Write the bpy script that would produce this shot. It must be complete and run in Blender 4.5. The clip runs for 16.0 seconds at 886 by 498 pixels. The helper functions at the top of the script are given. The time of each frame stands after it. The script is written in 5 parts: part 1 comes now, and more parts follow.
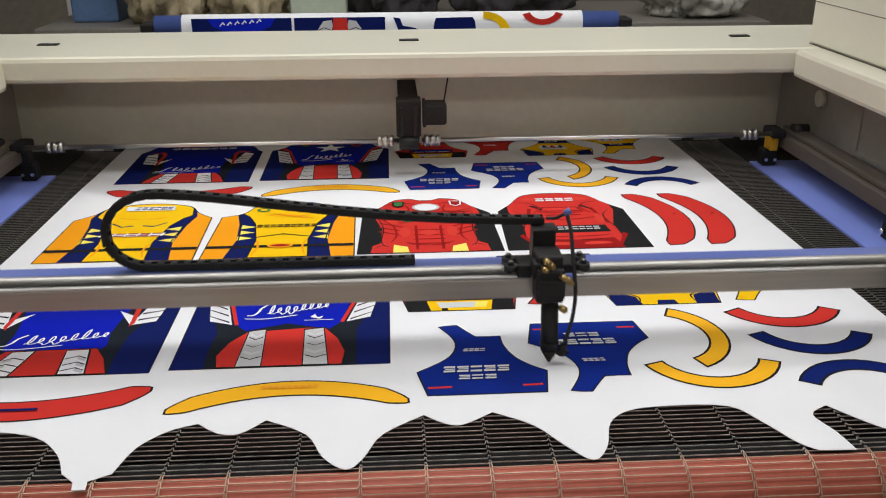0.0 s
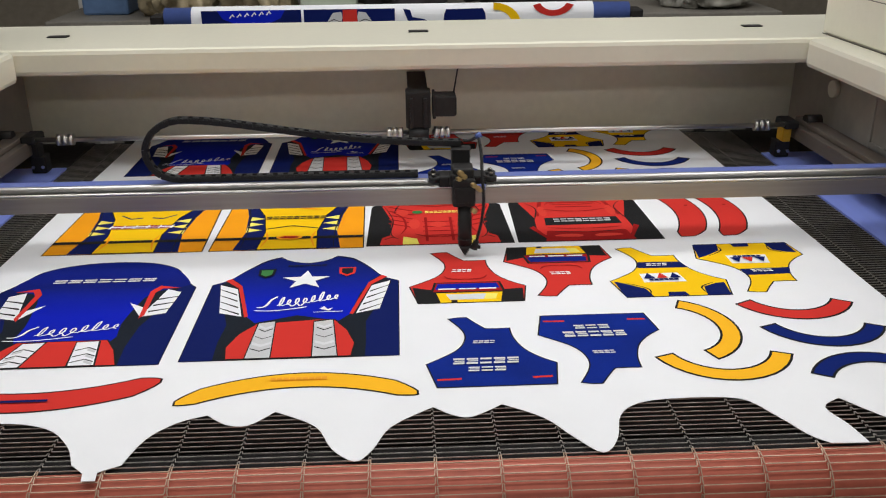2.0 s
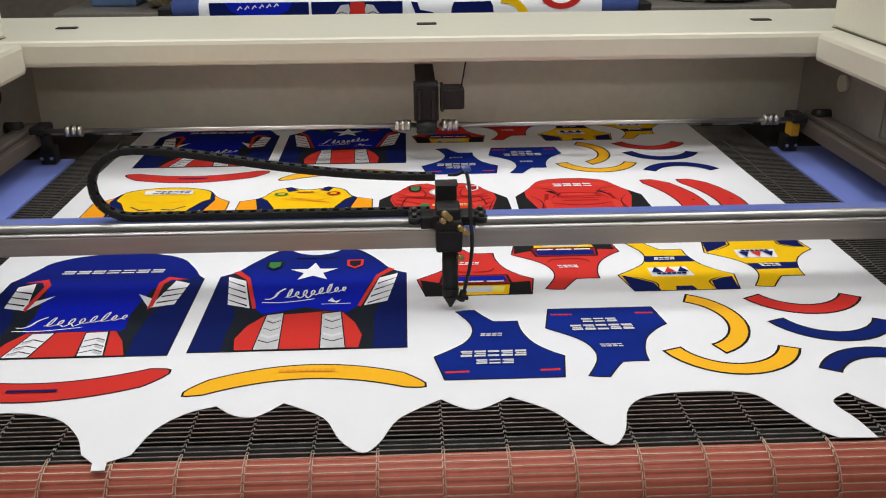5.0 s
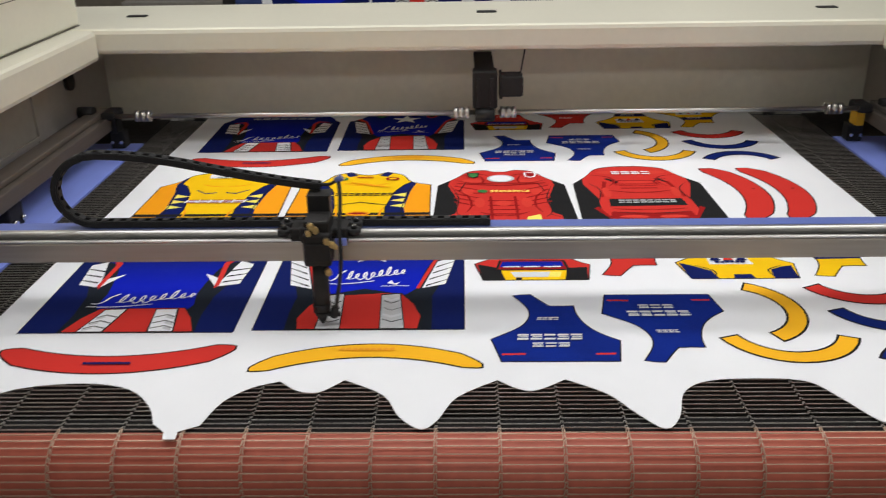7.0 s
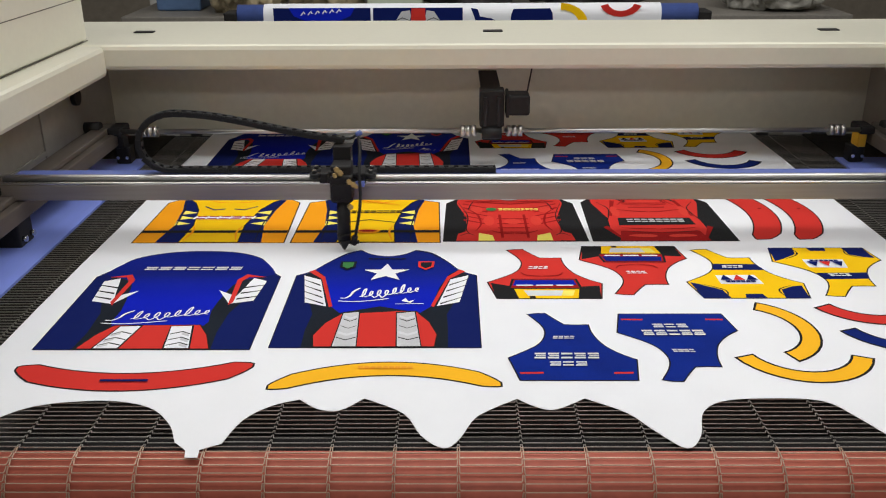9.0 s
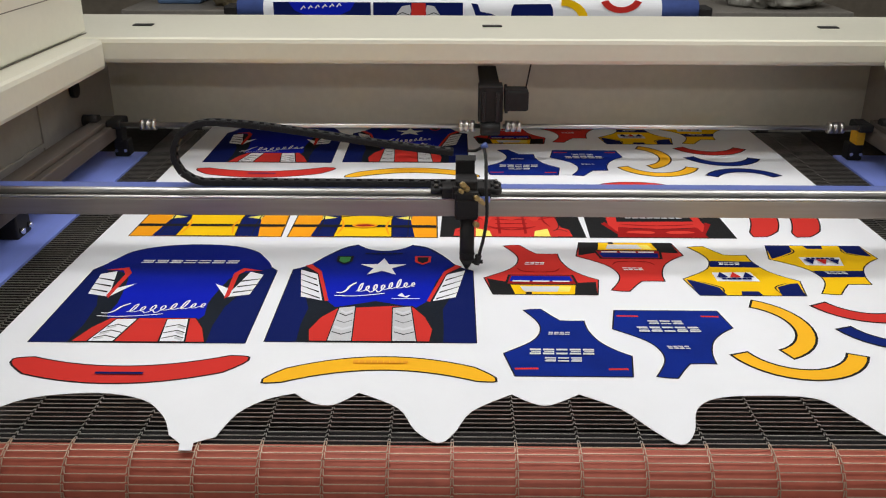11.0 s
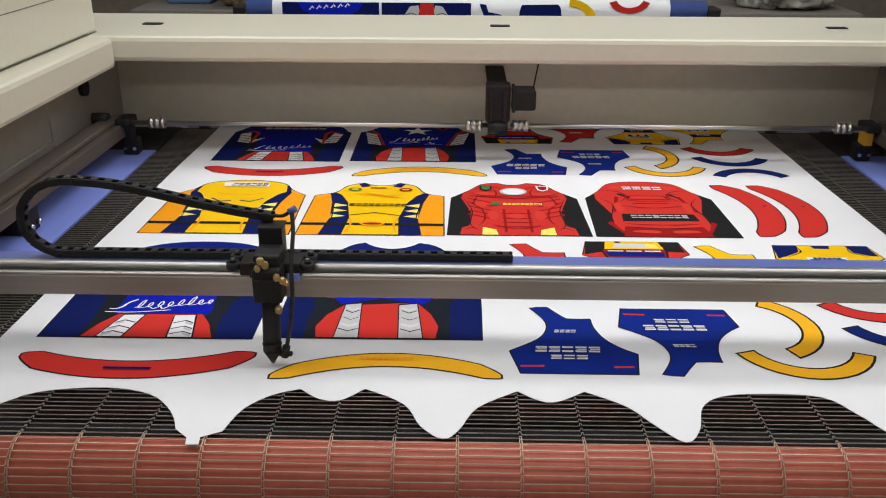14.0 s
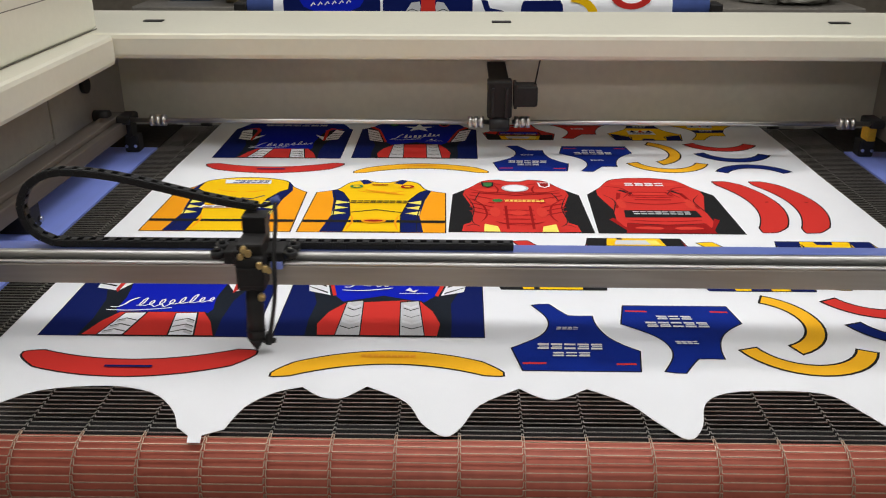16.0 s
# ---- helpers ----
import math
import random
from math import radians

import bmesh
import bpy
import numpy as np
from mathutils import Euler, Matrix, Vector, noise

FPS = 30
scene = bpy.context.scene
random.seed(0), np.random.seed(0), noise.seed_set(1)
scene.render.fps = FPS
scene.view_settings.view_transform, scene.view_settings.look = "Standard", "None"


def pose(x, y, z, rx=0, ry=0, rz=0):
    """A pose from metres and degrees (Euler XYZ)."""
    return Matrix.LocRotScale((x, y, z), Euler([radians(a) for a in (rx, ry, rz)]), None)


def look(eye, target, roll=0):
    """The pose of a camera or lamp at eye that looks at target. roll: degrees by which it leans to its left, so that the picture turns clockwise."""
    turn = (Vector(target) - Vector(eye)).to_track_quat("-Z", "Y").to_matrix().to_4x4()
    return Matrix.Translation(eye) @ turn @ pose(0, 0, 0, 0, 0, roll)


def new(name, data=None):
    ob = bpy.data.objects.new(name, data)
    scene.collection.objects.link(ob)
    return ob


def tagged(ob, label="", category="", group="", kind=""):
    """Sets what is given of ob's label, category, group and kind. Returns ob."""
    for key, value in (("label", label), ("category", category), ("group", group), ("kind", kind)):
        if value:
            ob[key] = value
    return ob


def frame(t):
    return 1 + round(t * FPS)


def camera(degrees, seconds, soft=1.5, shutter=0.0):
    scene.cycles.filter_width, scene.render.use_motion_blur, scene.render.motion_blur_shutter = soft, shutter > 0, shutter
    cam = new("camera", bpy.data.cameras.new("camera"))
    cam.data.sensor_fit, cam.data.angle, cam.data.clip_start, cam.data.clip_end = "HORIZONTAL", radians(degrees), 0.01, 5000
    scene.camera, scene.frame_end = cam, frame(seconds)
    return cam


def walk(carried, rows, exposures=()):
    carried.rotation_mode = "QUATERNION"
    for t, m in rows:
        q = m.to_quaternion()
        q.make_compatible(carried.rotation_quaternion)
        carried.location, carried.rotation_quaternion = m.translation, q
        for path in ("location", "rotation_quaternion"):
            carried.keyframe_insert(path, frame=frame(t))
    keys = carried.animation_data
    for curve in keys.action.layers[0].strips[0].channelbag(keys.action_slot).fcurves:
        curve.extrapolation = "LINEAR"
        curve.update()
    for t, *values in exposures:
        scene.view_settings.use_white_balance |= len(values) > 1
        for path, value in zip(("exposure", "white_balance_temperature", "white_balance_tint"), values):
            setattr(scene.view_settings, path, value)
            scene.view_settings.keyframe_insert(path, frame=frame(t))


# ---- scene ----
cam = camera(53.0, 16.0, soft=1.1, shutter=0.5)
PATH = [
    (0, (0.352, -1.222, 0.684), (0.462, 0.63, -0.062), -0.2),
    (0.5, (0.359, -1.222, 0.683), (0.462, 0.631, -0.062), -0.5),
    (1, (0.354, -1.22, 0.682), (0.454, 0.631, -0.069), -0.4),
    (1.5, (0.349, -1.22, 0.682), (0.442, 0.63, -0.074), -0.3),
    (2, (0.354, -1.217, 0.68), (0.44, 0.63, -0.081), -0.5),
    (2.5, (0.358, -1.215, 0.682), (0.443, 0.629, -0.089), -0.6),
    (3, (0.357, -1.214, 0.679), (0.442, 0.63, -0.092), -0.5),
    (3.5, (0.352, -1.215, 0.677), (0.433, 0.628, -0.095), -0.3),
    (4, (0.35, -1.217, 0.679), (0.428, 0.626, -0.095), -0.3),
    (6.5, (0.349, -1.22, 0.68), (0.382, 0.623, -0.096), -0.6),
    (7, (0.341, -1.245, 0.682), (0.294, 0.589, -0.114), -1.0),
    (7.5, (0.332, -1.263, 0.684), (0.223, 0.565, -0.12), -1.3),
    (8, (0.308, -1.265, 0.689), (0.234, 0.576, -0.087), -1.0),
    (8.5, (0.298, -1.256, 0.692), (0.261, 0.594, -0.068), -0.7),
    (9, (0.293, -1.249, 0.689), (0.275, 0.599, -0.075), -0.3),
    (11.5, (0.3, -1.25, 0.689), (0.28, 0.594, -0.085), 0.2),
    (12, (0.3, -1.254, 0.688), (0.278, 0.594, -0.078), 0.2),
    (12.5, (0.303, -1.255, 0.688), (0.275, 0.592, -0.079), 0.0),
    (13, (0.302, -1.255, 0.687), (0.271, 0.59, -0.084), 0.0),
    (13.5, (0.299, -1.256, 0.686), (0.266, 0.589, -0.086), 0.1),
    (14, (0.301, -1.256, 0.684), (0.266, 0.589, -0.086), 0.2),
    (14.5, (0.301, -1.255, 0.686), (0.269, 0.589, -0.086), 0.2),
    (15, (0.301, -1.254, 0.687), (0.268, 0.589, -0.089), 0.2),
    (15.5, (0.302, -1.253, 0.686), (0.263, 0.589, -0.093), 0.0),
    (16, (0.302, -1.252, 0.684), (0.262, 0.59, -0.094), -0.0),
]
EXPOSURES = [(0, 0.0), (16, 0.0)]
walk(cam, [(t, look(eye, target, roll)) for t, eye, target, roll in PATH], EXPOSURES)

# laser head: seconds, x, y of the nozzle tip
HEAD = [
    (0, 0.588, -0.016), (0.1, 0.584, 0.016), (0.2, 0.580, 0.040), (0.3, 0.580, 0.106), (0.4, 0.575, 0.144),
    (0.5, 0.571, 0.165), (0.7, 0.571, 0.178), (0.8, 0.574, 0.192), (1, 0.582, 0.248), (1.2, 0.570, 0.278),
    (1.35, 0.545, 0.312), (1.5, 0.519, 0.346), (1.7, 0.510, 0.368), (2, 0.472, 0.389), (2.2, 0.452, 0.424), (2.5, 0.432, 0.431),
    (2.7, 0.420, 0.404), (3, 0.426, 0.330), (3.2, 0.403, 0.306), (3.5, 0.363, 0.254), (3.7, 0.375, 0.238),
    (4, 0.387, 0.188), (4.2, 0.433, 0.189), (6.3, 0.334, 0.016), (6.5, 0.312, 0.024), (6.7, 0.256, 0.021),
    (7, 0.113, 0.019), (7.2, 0.053, 0.016), (7.5, -0.005, 0.021), (7.7, 0.003, 0.038), (8, -0.005, 0.168),
    (8.2, -0.003, 0.232), (8.5, 0.000, 0.304), (8.7, 0.028, 0.350), (9, 0.079, 0.404), (9.2, 0.102, 0.429),
    (11.3, 0.338, 0.202), (11.5, 0.329, 0.152), (11.7, 0.318, 0.140), (12, 0.280, -0.027), (12.2, 0.288, -0.038),
    (12.5, 0.355, -0.066), (12.7, 0.370, -0.080), (13, 0.286, -0.090), (13.2, 0.224, -0.084), (13.5, 0.108, -0.092),
    (13.7, 0.068, -0.095), (14, 0.022, -0.084), (14.2, 0.060, -0.052), (14.5, 0.158, -0.028), (14.7, 0.227, -0.018),
    (15, 0.281, -0.036), (15.2, 0.250, -0.028), (15.5, 0.122, -0.042), (15.7, 0.054, -0.041), (16, -0.012, -0.050),
]

# ---- light ----
world = bpy.data.worlds.new("hall")
scene.world = world
world.use_nodes = True
world.node_tree.nodes["Background"].inputs[0].default_value = (0.9, 0.95, 1.0, 1)
world.node_tree.nodes["Background"].inputs[1].default_value = 0.07


def area_lamp(x, y, z, length, width, watts):
    data = bpy.data.lights.new("area_lamp", "AREA")
    data.shape, data.size, data.size_y, data.energy = "RECTANGLE", length, width, watts
    data.color = (1.0, 0.987, 0.975)
    ob = new("area_lamp", data)
    ob.matrix_world = pose(x, y, z)
    return tagged(ob, "unseen lamp over the hall, ceiling tube or added fill", "lamp", "hall lamps", "structure")


for lamp_x in (-1.1, 0.6, 2.2):
    # Two overhead tube rows, then an unseen fill row added behind the camera.
    area_lamp(lamp_x, 1.45, 2.45, 1.3, 0.60, 16)
    area_lamp(lamp_x, 0.10, 2.45, 1.3, 0.60, 16)
    # Added fill: brightens the rear inner wall from the front.
    area_lamp(lamp_x, -3.5, 2.05, 1.3, 0.50, 19)
# Unseen lamp added over the table behind the feeder.
area_lamp(0.4, 3.6, 2.35, 2.6, 0.25, 12)


# ---- materials ----
def material(name, color, rough=0.5, metal=0.0, vary=0.12, scale=6.0, grain=80.0, bump=0.05, stretch=(1, 1, 1), coat=0.0, spec=0.5):
    """Two scales of colour variation, roughness variation and fine relief."""
    m = bpy.data.materials.new(name)
    m.use_nodes = True
    nt = m.node_tree
    b = nt.nodes["Principled BSDF"]
    b.inputs["Metallic"].default_value = metal
    b.inputs["Specular IOR Level"].default_value = spec
    b.inputs["Coat Weight"].default_value = coat
    tc = nt.nodes.new("ShaderNodeTexCoord")
    mp = nt.nodes.new("ShaderNodeMapping")
    mp.inputs["Scale"].default_value = stretch
    nt.links.new(tc.outputs["Object"], mp.inputs["Vector"])
    n1, n2 = nt.nodes.new("ShaderNodeTexNoise"), nt.nodes.new("ShaderNodeTexNoise")
    n1.inputs["Scale"].default_value, n1.inputs["Detail"].default_value = scale, 4
    n2.inputs["Scale"].default_value, n2.inputs["Detail"].default_value = grain, 3
    for n in (n1, n2):
        nt.links.new(mp.outputs["Vector"], n.inputs["Vector"])
    add = nt.nodes.new("ShaderNodeMath")
    add.operation = "ADD"
    nt.links.new(n1.outputs["Fac"], add.inputs[0])
    nt.links.new(n2.outputs["Fac"], add.inputs[1])
    ramp = nt.nodes.new("ShaderNodeMapRange")
    ramp.inputs["From Min"].default_value, ramp.inputs["From Max"].default_value = 0.6, 1.4
    nt.links.new(add.outputs[0], ramp.inputs["Value"])
    mix = nt.nodes.new("ShaderNodeMix")
    mix.data_type = "RGBA"
    lo = [max(0, c * (1 - vary)) for c in color]
    hi = [min(1, c * (1 + vary)) for c in color]
    mix.inputs[6].default_value, mix.inputs[7].default_value = (*lo, 1), (*hi, 1)
    nt.links.new(ramp.outputs["Result"], mix.inputs[0])
    nt.links.new(mix.outputs[2], b.inputs["Base Color"])
    rr = nt.nodes.new("ShaderNodeMapRange")
    rr.inputs["To Min"].default_value, rr.inputs["To Max"].default_value = max(0.02, rough * 0.82), min(1, rough * 1.18)
    nt.links.new(n1.outputs["Fac"], rr.inputs["Value"])
    nt.links.new(rr.outputs["Result"], b.inputs["Roughness"])
    if bump:
        bp = nt.nodes.new("ShaderNodeBump")
        bp.inputs["Strength"].default_value, bp.inputs["Distance"].default_value = bump, 0.002
        nt.links.new(n2.outputs["Fac"], bp.inputs["Height"])
        nt.links.new(bp.outputs["Normal"], b.inputs["Normal"])
    return m


def cloth(name, color, vary=0.05):
    """Knitted polyester: fine weave and slow waves."""
    m = material(name, color, 0.9, 0, vary, 9, 700, 0.25, spec=0.06)
    nt = m.node_tree
    tc, wave, bp = nt.nodes.new("ShaderNodeTexCoord"), nt.nodes.new("ShaderNodeTexNoise"), nt.nodes.new("ShaderNodeBump")
    wave.inputs["Scale"].default_value, wave.inputs["Detail"].default_value = 7.0, 2.0
    bp.inputs["Strength"].default_value, bp.inputs["Distance"].default_value = 0.55, 0.006
    nt.links.new(tc.outputs["Object"], wave.inputs["Vector"])
    nt.links.new(wave.outputs["Fac"], bp.inputs["Height"])
    fine = next(n for n in nt.nodes if n.type == "BUMP" and n != bp)
    nt.links.new(bp.outputs["Normal"], fine.inputs["Normal"])
    return m


WHITE = cloth("white_polyester", (0.835, 0.85, 0.885), 0.03)
ROYAL = cloth("royal_blue_ink", (0.006, 0.018, 0.50))
BRIGHT = cloth("bright_blue_ink", (0.004, 0.012, 0.62))
NAVY = cloth("navy_ink", (0.006, 0.013, 0.105))
SLATE = cloth("slate_ink", (0.014, 0.018, 0.026), 0.3)
RED = cloth("red_ink", (0.62, 0.038, 0.030))
GOLD = cloth("gold_ink", (0.93, 0.48, 0.022))
DEEP = cloth("deep_blue_ink", (0.006, 0.022, 0.22), 0.30)
DARKRED = cloth("dark_red_ink", (0.32, 0.012, 0.012))
YELLOW = cloth("yellow_ink", (0.92, 0.56, 0.008))
AMBER = cloth("amber_ink", (0.92, 0.36, 0.012))
LEMON = cloth("lemon_ink", (0.92, 0.80, 0.16))
BLACK = cloth("black_ink", (0.017, 0.017, 0.018))
SILVER = cloth("silver_ink", (0.56, 0.57, 0.59), 0.14)
GREEN = cloth("green_ink", (0.05, 0.20, 0.06))
MARINE = cloth("marine_ink", (0.006, 0.018, 0.15), 0.15)
SCARLET = cloth("scarlet_ink", (0.67, 0.052, 0.036))
FAINT = cloth("faint_amber_ink", (0.86, 0.37, 0.03))
CHALK = cloth("pale_print_ink", (0.66, 0.67, 0.70), 0.06)


def fading(name, stops, repeat):
    """Printed ink that changes colour along the fabric and starts again with each run of the print."""
    m = cloth(name, stops[0][1])
    nt = m.node_tree
    tc, sep, mod, ramp = (nt.nodes.new(k) for k in ("ShaderNodeTexCoord", "ShaderNodeSeparateXYZ", "ShaderNodeMath", "ShaderNodeValToRGB"))
    mod.operation = "FLOORED_MODULO"
    mod.inputs[1].default_value = repeat
    nt.links.new(tc.outputs["Object"], sep.inputs[0])
    nt.links.new(sep.outputs["Y"], mod.inputs[0])
    nt.links.new(mod.outputs[0], ramp.inputs[0])
    el = ramp.color_ramp.elements
    el[0].position, el[1].position = stops[0][0], stops[-1][0]
    el[0].color, el[1].color = (*stops[0][1], 1), (*stops[-1][1], 1)
    for p, c in stops[1:-1]:
        el.new(p).color = (*c, 1)
    nt.links.new(ramp.outputs[0], nt.nodes["Principled BSDF"].inputs["Base Color"])
    return m


FADE_FRONT = fading("fading_blue_front_ink", [(0.12, (0.005, 0.014, 0.48)), (0.21, (0.005, 0.015, 0.42)), (0.29, (0.006, 0.016, 0.24)), (0.34, (0.006, 0.015, 0.17)), (0.40, (0.007, 0.018, 0.19))], 0.968)
FADE_BACK = fading("fading_blue_back_ink", [(0.06, (0.005, 0.014, 0.42)), (0.17, (0.005, 0.014, 0.44)), (0.245, (0.005, 0.014, 0.30)), (0.29, (0.006, 0.013, 0.17)), (0.34, (0.006, 0.014, 0.20)), (0.40, (0.006, 0.016, 0.20))], 0.968)
PAINT = material("cream_white_paint", (0.75, 0.73, 0.61), 0.30, 0, 0.03, 2.5, 60, 0.02, coat=0.25)
# Side walls: about half as bright as the rear inner wall below.
SIDEWALL = material("darker_side_wall", (0.36, 0.335, 0.295), 0.55, 0, 0.10, 3, 40, 0.03)
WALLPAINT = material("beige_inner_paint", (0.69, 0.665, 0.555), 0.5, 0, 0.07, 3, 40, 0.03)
SEAM = material("seam_rubber", (0.16, 0.145, 0.12), 0.8)
DARK = material("black_anodised", (0.016, 0.015, 0.015), 0.58, 0.0, 0.3, 12, 90, 0.05, spec=0.3)
PLASTIC = material("black_nylon", (0.014, 0.014, 0.015), 0.5, 0, 0.25, 30, 200, 0.08, spec=0.35)
ALU = material("brushed_aluminium", (0.62, 0.60, 0.57), 0.34, 1.0, 0.06, 2, 120, 0.04, stretch=(0.06, 1, 1))
BEAM = material("beam_aluminium", (0.42, 0.38, 0.335), 0.50, 0.9, 0.10, 2, 120, 0.0, stretch=(0.05, 1, 1))
# Side rails: browner and far darker than the gantry beam.
SIDEBEAM = material("dark_brown_beam", (0.12, 0.100, 0.084), 0.55, 0.3, 0.15, 4, 120, 0.03, stretch=(1, 0.06, 1))
STEEL = material("bright_steel", (0.75, 0.74, 0.72), 0.2, 1.0, 0.06, 5, 120, 0.02)
RAIL = material("polished_rail_steel", (0.62, 0.61, 0.60), 0.30, 1.0, 0.05, 3, 60, 0, stretch=(0.05, 1, 1))
WIRE = material("belt_wire_steel", (0.40, 0.375, 0.345), 0.45, 0.55, 0.22, 30, 300, 0.05)
# Same belt steel; the tan tint carries the red roller's reflection.
TINTED = material("roller_tinted_wire", (0.46, 0.34, 0.25), 0.42, 0.35, 0.25, 30, 300, 0.05)
RUBBER = material("red_rubber_roller", (0.48, 0.122, 0.080), 0.6, 0, 0.16, 5, 60, 0.08)
BLUEFILM = material("blue_protective_film", (0.25, 0.33, 0.86), 0.35, 0, 0.10, 7, 40, 0.05, stretch=(1, 0.15, 1))
FILMSTRIP = material("blue_film_strip", (0.115, 0.16, 0.46), 0.35, 0, 0.12, 7, 40, 0.05, stretch=(0.15, 1, 1))
ROLLERBLUE = material("blue_roller_film", (0.085, 0.135, 0.40), 0.4, 0, 0.15, 7, 40, 0.05)
BRASS = material("worn_brass", (0.62, 0.46, 0.22), 0.32, 1.0, 0.18, 40, 200, 0.06)
YBLOCK = material("yellow_painted_block", (0.72, 0.40, 0.02), 0.4, 0, 0.12, 30, 200, 0.05)
FLOOR = material("hall_floor", (0.20, 0.20, 0.19), 0.55, 0, 0.2, 1.5, 30, 0.05)
HALL = material("hall_wall", (0.28, 0.245, 0.195), 0.8, 0, 0.2, 0.8, 20, 0.05)
CEIL = material("hall_ceiling", (0.55, 0.54, 0.52), 0.8, 0, 0.1, 1, 20, 0.05)
SACK = material("khaki_wrap", (0.46, 0.385, 0.25), 0.45, 0, 0.30, 7, 40, 0.5)
GREYBAG = material("grey_plastic_wrap", (0.36, 0.35, 0.31), 0.20, 0, 0.35, 9, 30, 0.5)
CRATE = material("blue_crate", (0.09, 0.16, 0.30), 0.5, 0, 0.15, 8, 50, 0.05)
TABLETOP = material("worn_grey_tabletop", (0.20, 0.185, 0.16), 0.5, 0, 0.2, 4, 60, 0.05)
DARKCLOTH = material("dark_cloth", (0.05, 0.045, 0.05), 0.85, 0, 0.3, 9, 90, 0.2)
PALEGREEN = material("pale_green_panel", (0.50, 0.57, 0.46), 0.5, 0, 0.1, 5, 50, 0.03)
# These three dark tones put the shade under and around the belt into colour.
TRAYFLOOR = material("dark_tray_floor", (0.085, 0.078, 0.074), 0.85, 0, 0.45, 6, 60, 0.1, spec=0.15)
SHADEFILL = material("near_black_shade_fill", (0.015, 0.014, 0.014), 0.9, 0, 0.3, 8, 60, 0.05, spec=0.1)
DARKPLATE = material("shade_dark_plate", (0.040, 0.036, 0.034), 0.85, 0, 0.4, 8, 60, 0.1, spec=0.15)


# ---- building helpers ----
def finish(name, bm, mats, parent=None, label="", smooth=False):
    me = bpy.data.meshes.new(name)
    bm.normal_update()
    bm.to_mesh(me)
    bm.free()
    for m in (mats if isinstance(mats, (list, tuple)) else [mats]):
        me.materials.append(m)
    if smooth:
        for p in me.polygons:
            p.use_smooth = True
    ob = new(name, me)
    if parent is not None:
        ob.parent = parent
    return tagged(ob, label)


def part(name, bm, mat, parent, label="", smooth=False):
    return finish(name, bm, mat, parent, label, smooth)


def box(bm, x0, x1, y0, y1, z0, z1, bevel=0.0, mi=0):
    m = Matrix.LocRotScale(((x0 + x1) / 2, (y0 + y1) / 2, (z0 + z1) / 2), None, (x1 - x0, y1 - y0, z1 - z0))
    vs = bmesh.ops.create_cube(bm, size=1, matrix=m)["verts"]
    faces = {f for v in vs for f in v.link_faces}
    for f in faces:
        f.material_index = mi
    if bevel:
        edges = list({e for v in vs for e in v.link_edges})
        res = bmesh.ops.bevel(bm, geom=edges, offset=bevel, segments=2, profile=0.5, affect="EDGES", clamp_overlap=True)
        for f in res["faces"]:
            f.material_index = mi
    return bm


def cyl(bm, p0, p1, r0, r1=None, seg=16, mi=0, bevel=0.0):
    a, b = Vector(p0), Vector(p1)
    d = b - a
    m = Matrix.Translation((a + b) / 2) @ d.to_track_quat("Z", "Y").to_matrix().to_4x4()
    vs = bmesh.ops.create_cone(bm, cap_ends=True, segments=seg, radius1=r0, radius2=r0 if r1 is None else r1, depth=d.length, matrix=m)["verts"]
    for f in {f for v in vs for f in v.link_faces}:
        f.material_index = mi
        f.smooth = len(f.verts) == 4
    return bm


def tube(bm, pts, r, seg=8, mi=0):
    """A round hose along points."""
    pts = [Vector(p) for p in pts]
    rings = []
    for i, p in enumerate(pts):
        d = (pts[min(i + 1, len(pts) - 1)] - pts[max(i - 1, 0)]).normalized()
        side = d.orthogonal().normalized() if i == 0 else (side - d * side.dot(d)).normalized()
        up = d.cross(side)
        rings.append([bm.verts.new(p + r * (math.cos(a) * side + math.sin(a) * up)) for a in (2 * math.pi * k / seg for k in range(seg))])
    for a, b in zip(rings, rings[1:]):
        for k in range(seg):
            f = bm.faces.new((a[k], a[(k + 1) % seg], b[(k + 1) % seg], b[k]))
            f.smooth, f.material_index = True, mi
    bm.faces.new(rings[0][::-1]).material_index = mi
    bm.faces.new(rings[-1]).material_index = mi
    return bm


def curve(pts, n=6, closed=False):
    """A smooth line through the points (Catmull-Rom)."""
    out, k = [], len(pts)
    at = (lambda i: pts[i % k]) if closed else (lambda i: pts[min(max(i, 0), k - 1)])
    for i in range(k if closed else k - 1):
        a, b, c, d = (Vector(at(i + j)) for j in (-1, 0, 1, 2))
        for s in range(n):
            t = s / n
            out.append(tuple(0.5 * (2 * b + (c - a) * t + (2 * a - 5 * b + 4 * c - d) * t * t + (3 * b - a - 3 * c + d) * t ** 3)))
    if not closed:
        out.append(tuple(pts[-1]))
    return out


def area2(p):
    return sum(p[i][0] * p[(i + 1) % len(p)][1] - p[(i + 1) % len(p)][0] * p[i][1] for i in range(len(p)))


def inset(p, d):
    """The polygon drawn in by d along its corners' bisectors."""
    s = 1 if area2(p) > 0 else -1
    out, n = [], len(p)
    for i in range(n):
        a, b, c = Vector(p[i - 1][:2]), Vector(p[i][:2]), Vector(p[(i + 1) % n][:2])
        e, f = (b - a).normalized(), (c - b).normalized()
        n1, n2 = Vector((-e.y, e.x)), Vector((-f.y, f.x))
        m = (n1 + n2)
        m = m.normalized() if m.length > 1e-6 else n1
        k = min(2.2, 1 / max(0.3, m.dot(n1)))
        out.append(tuple(b + m * (s * d * k)))
    return out


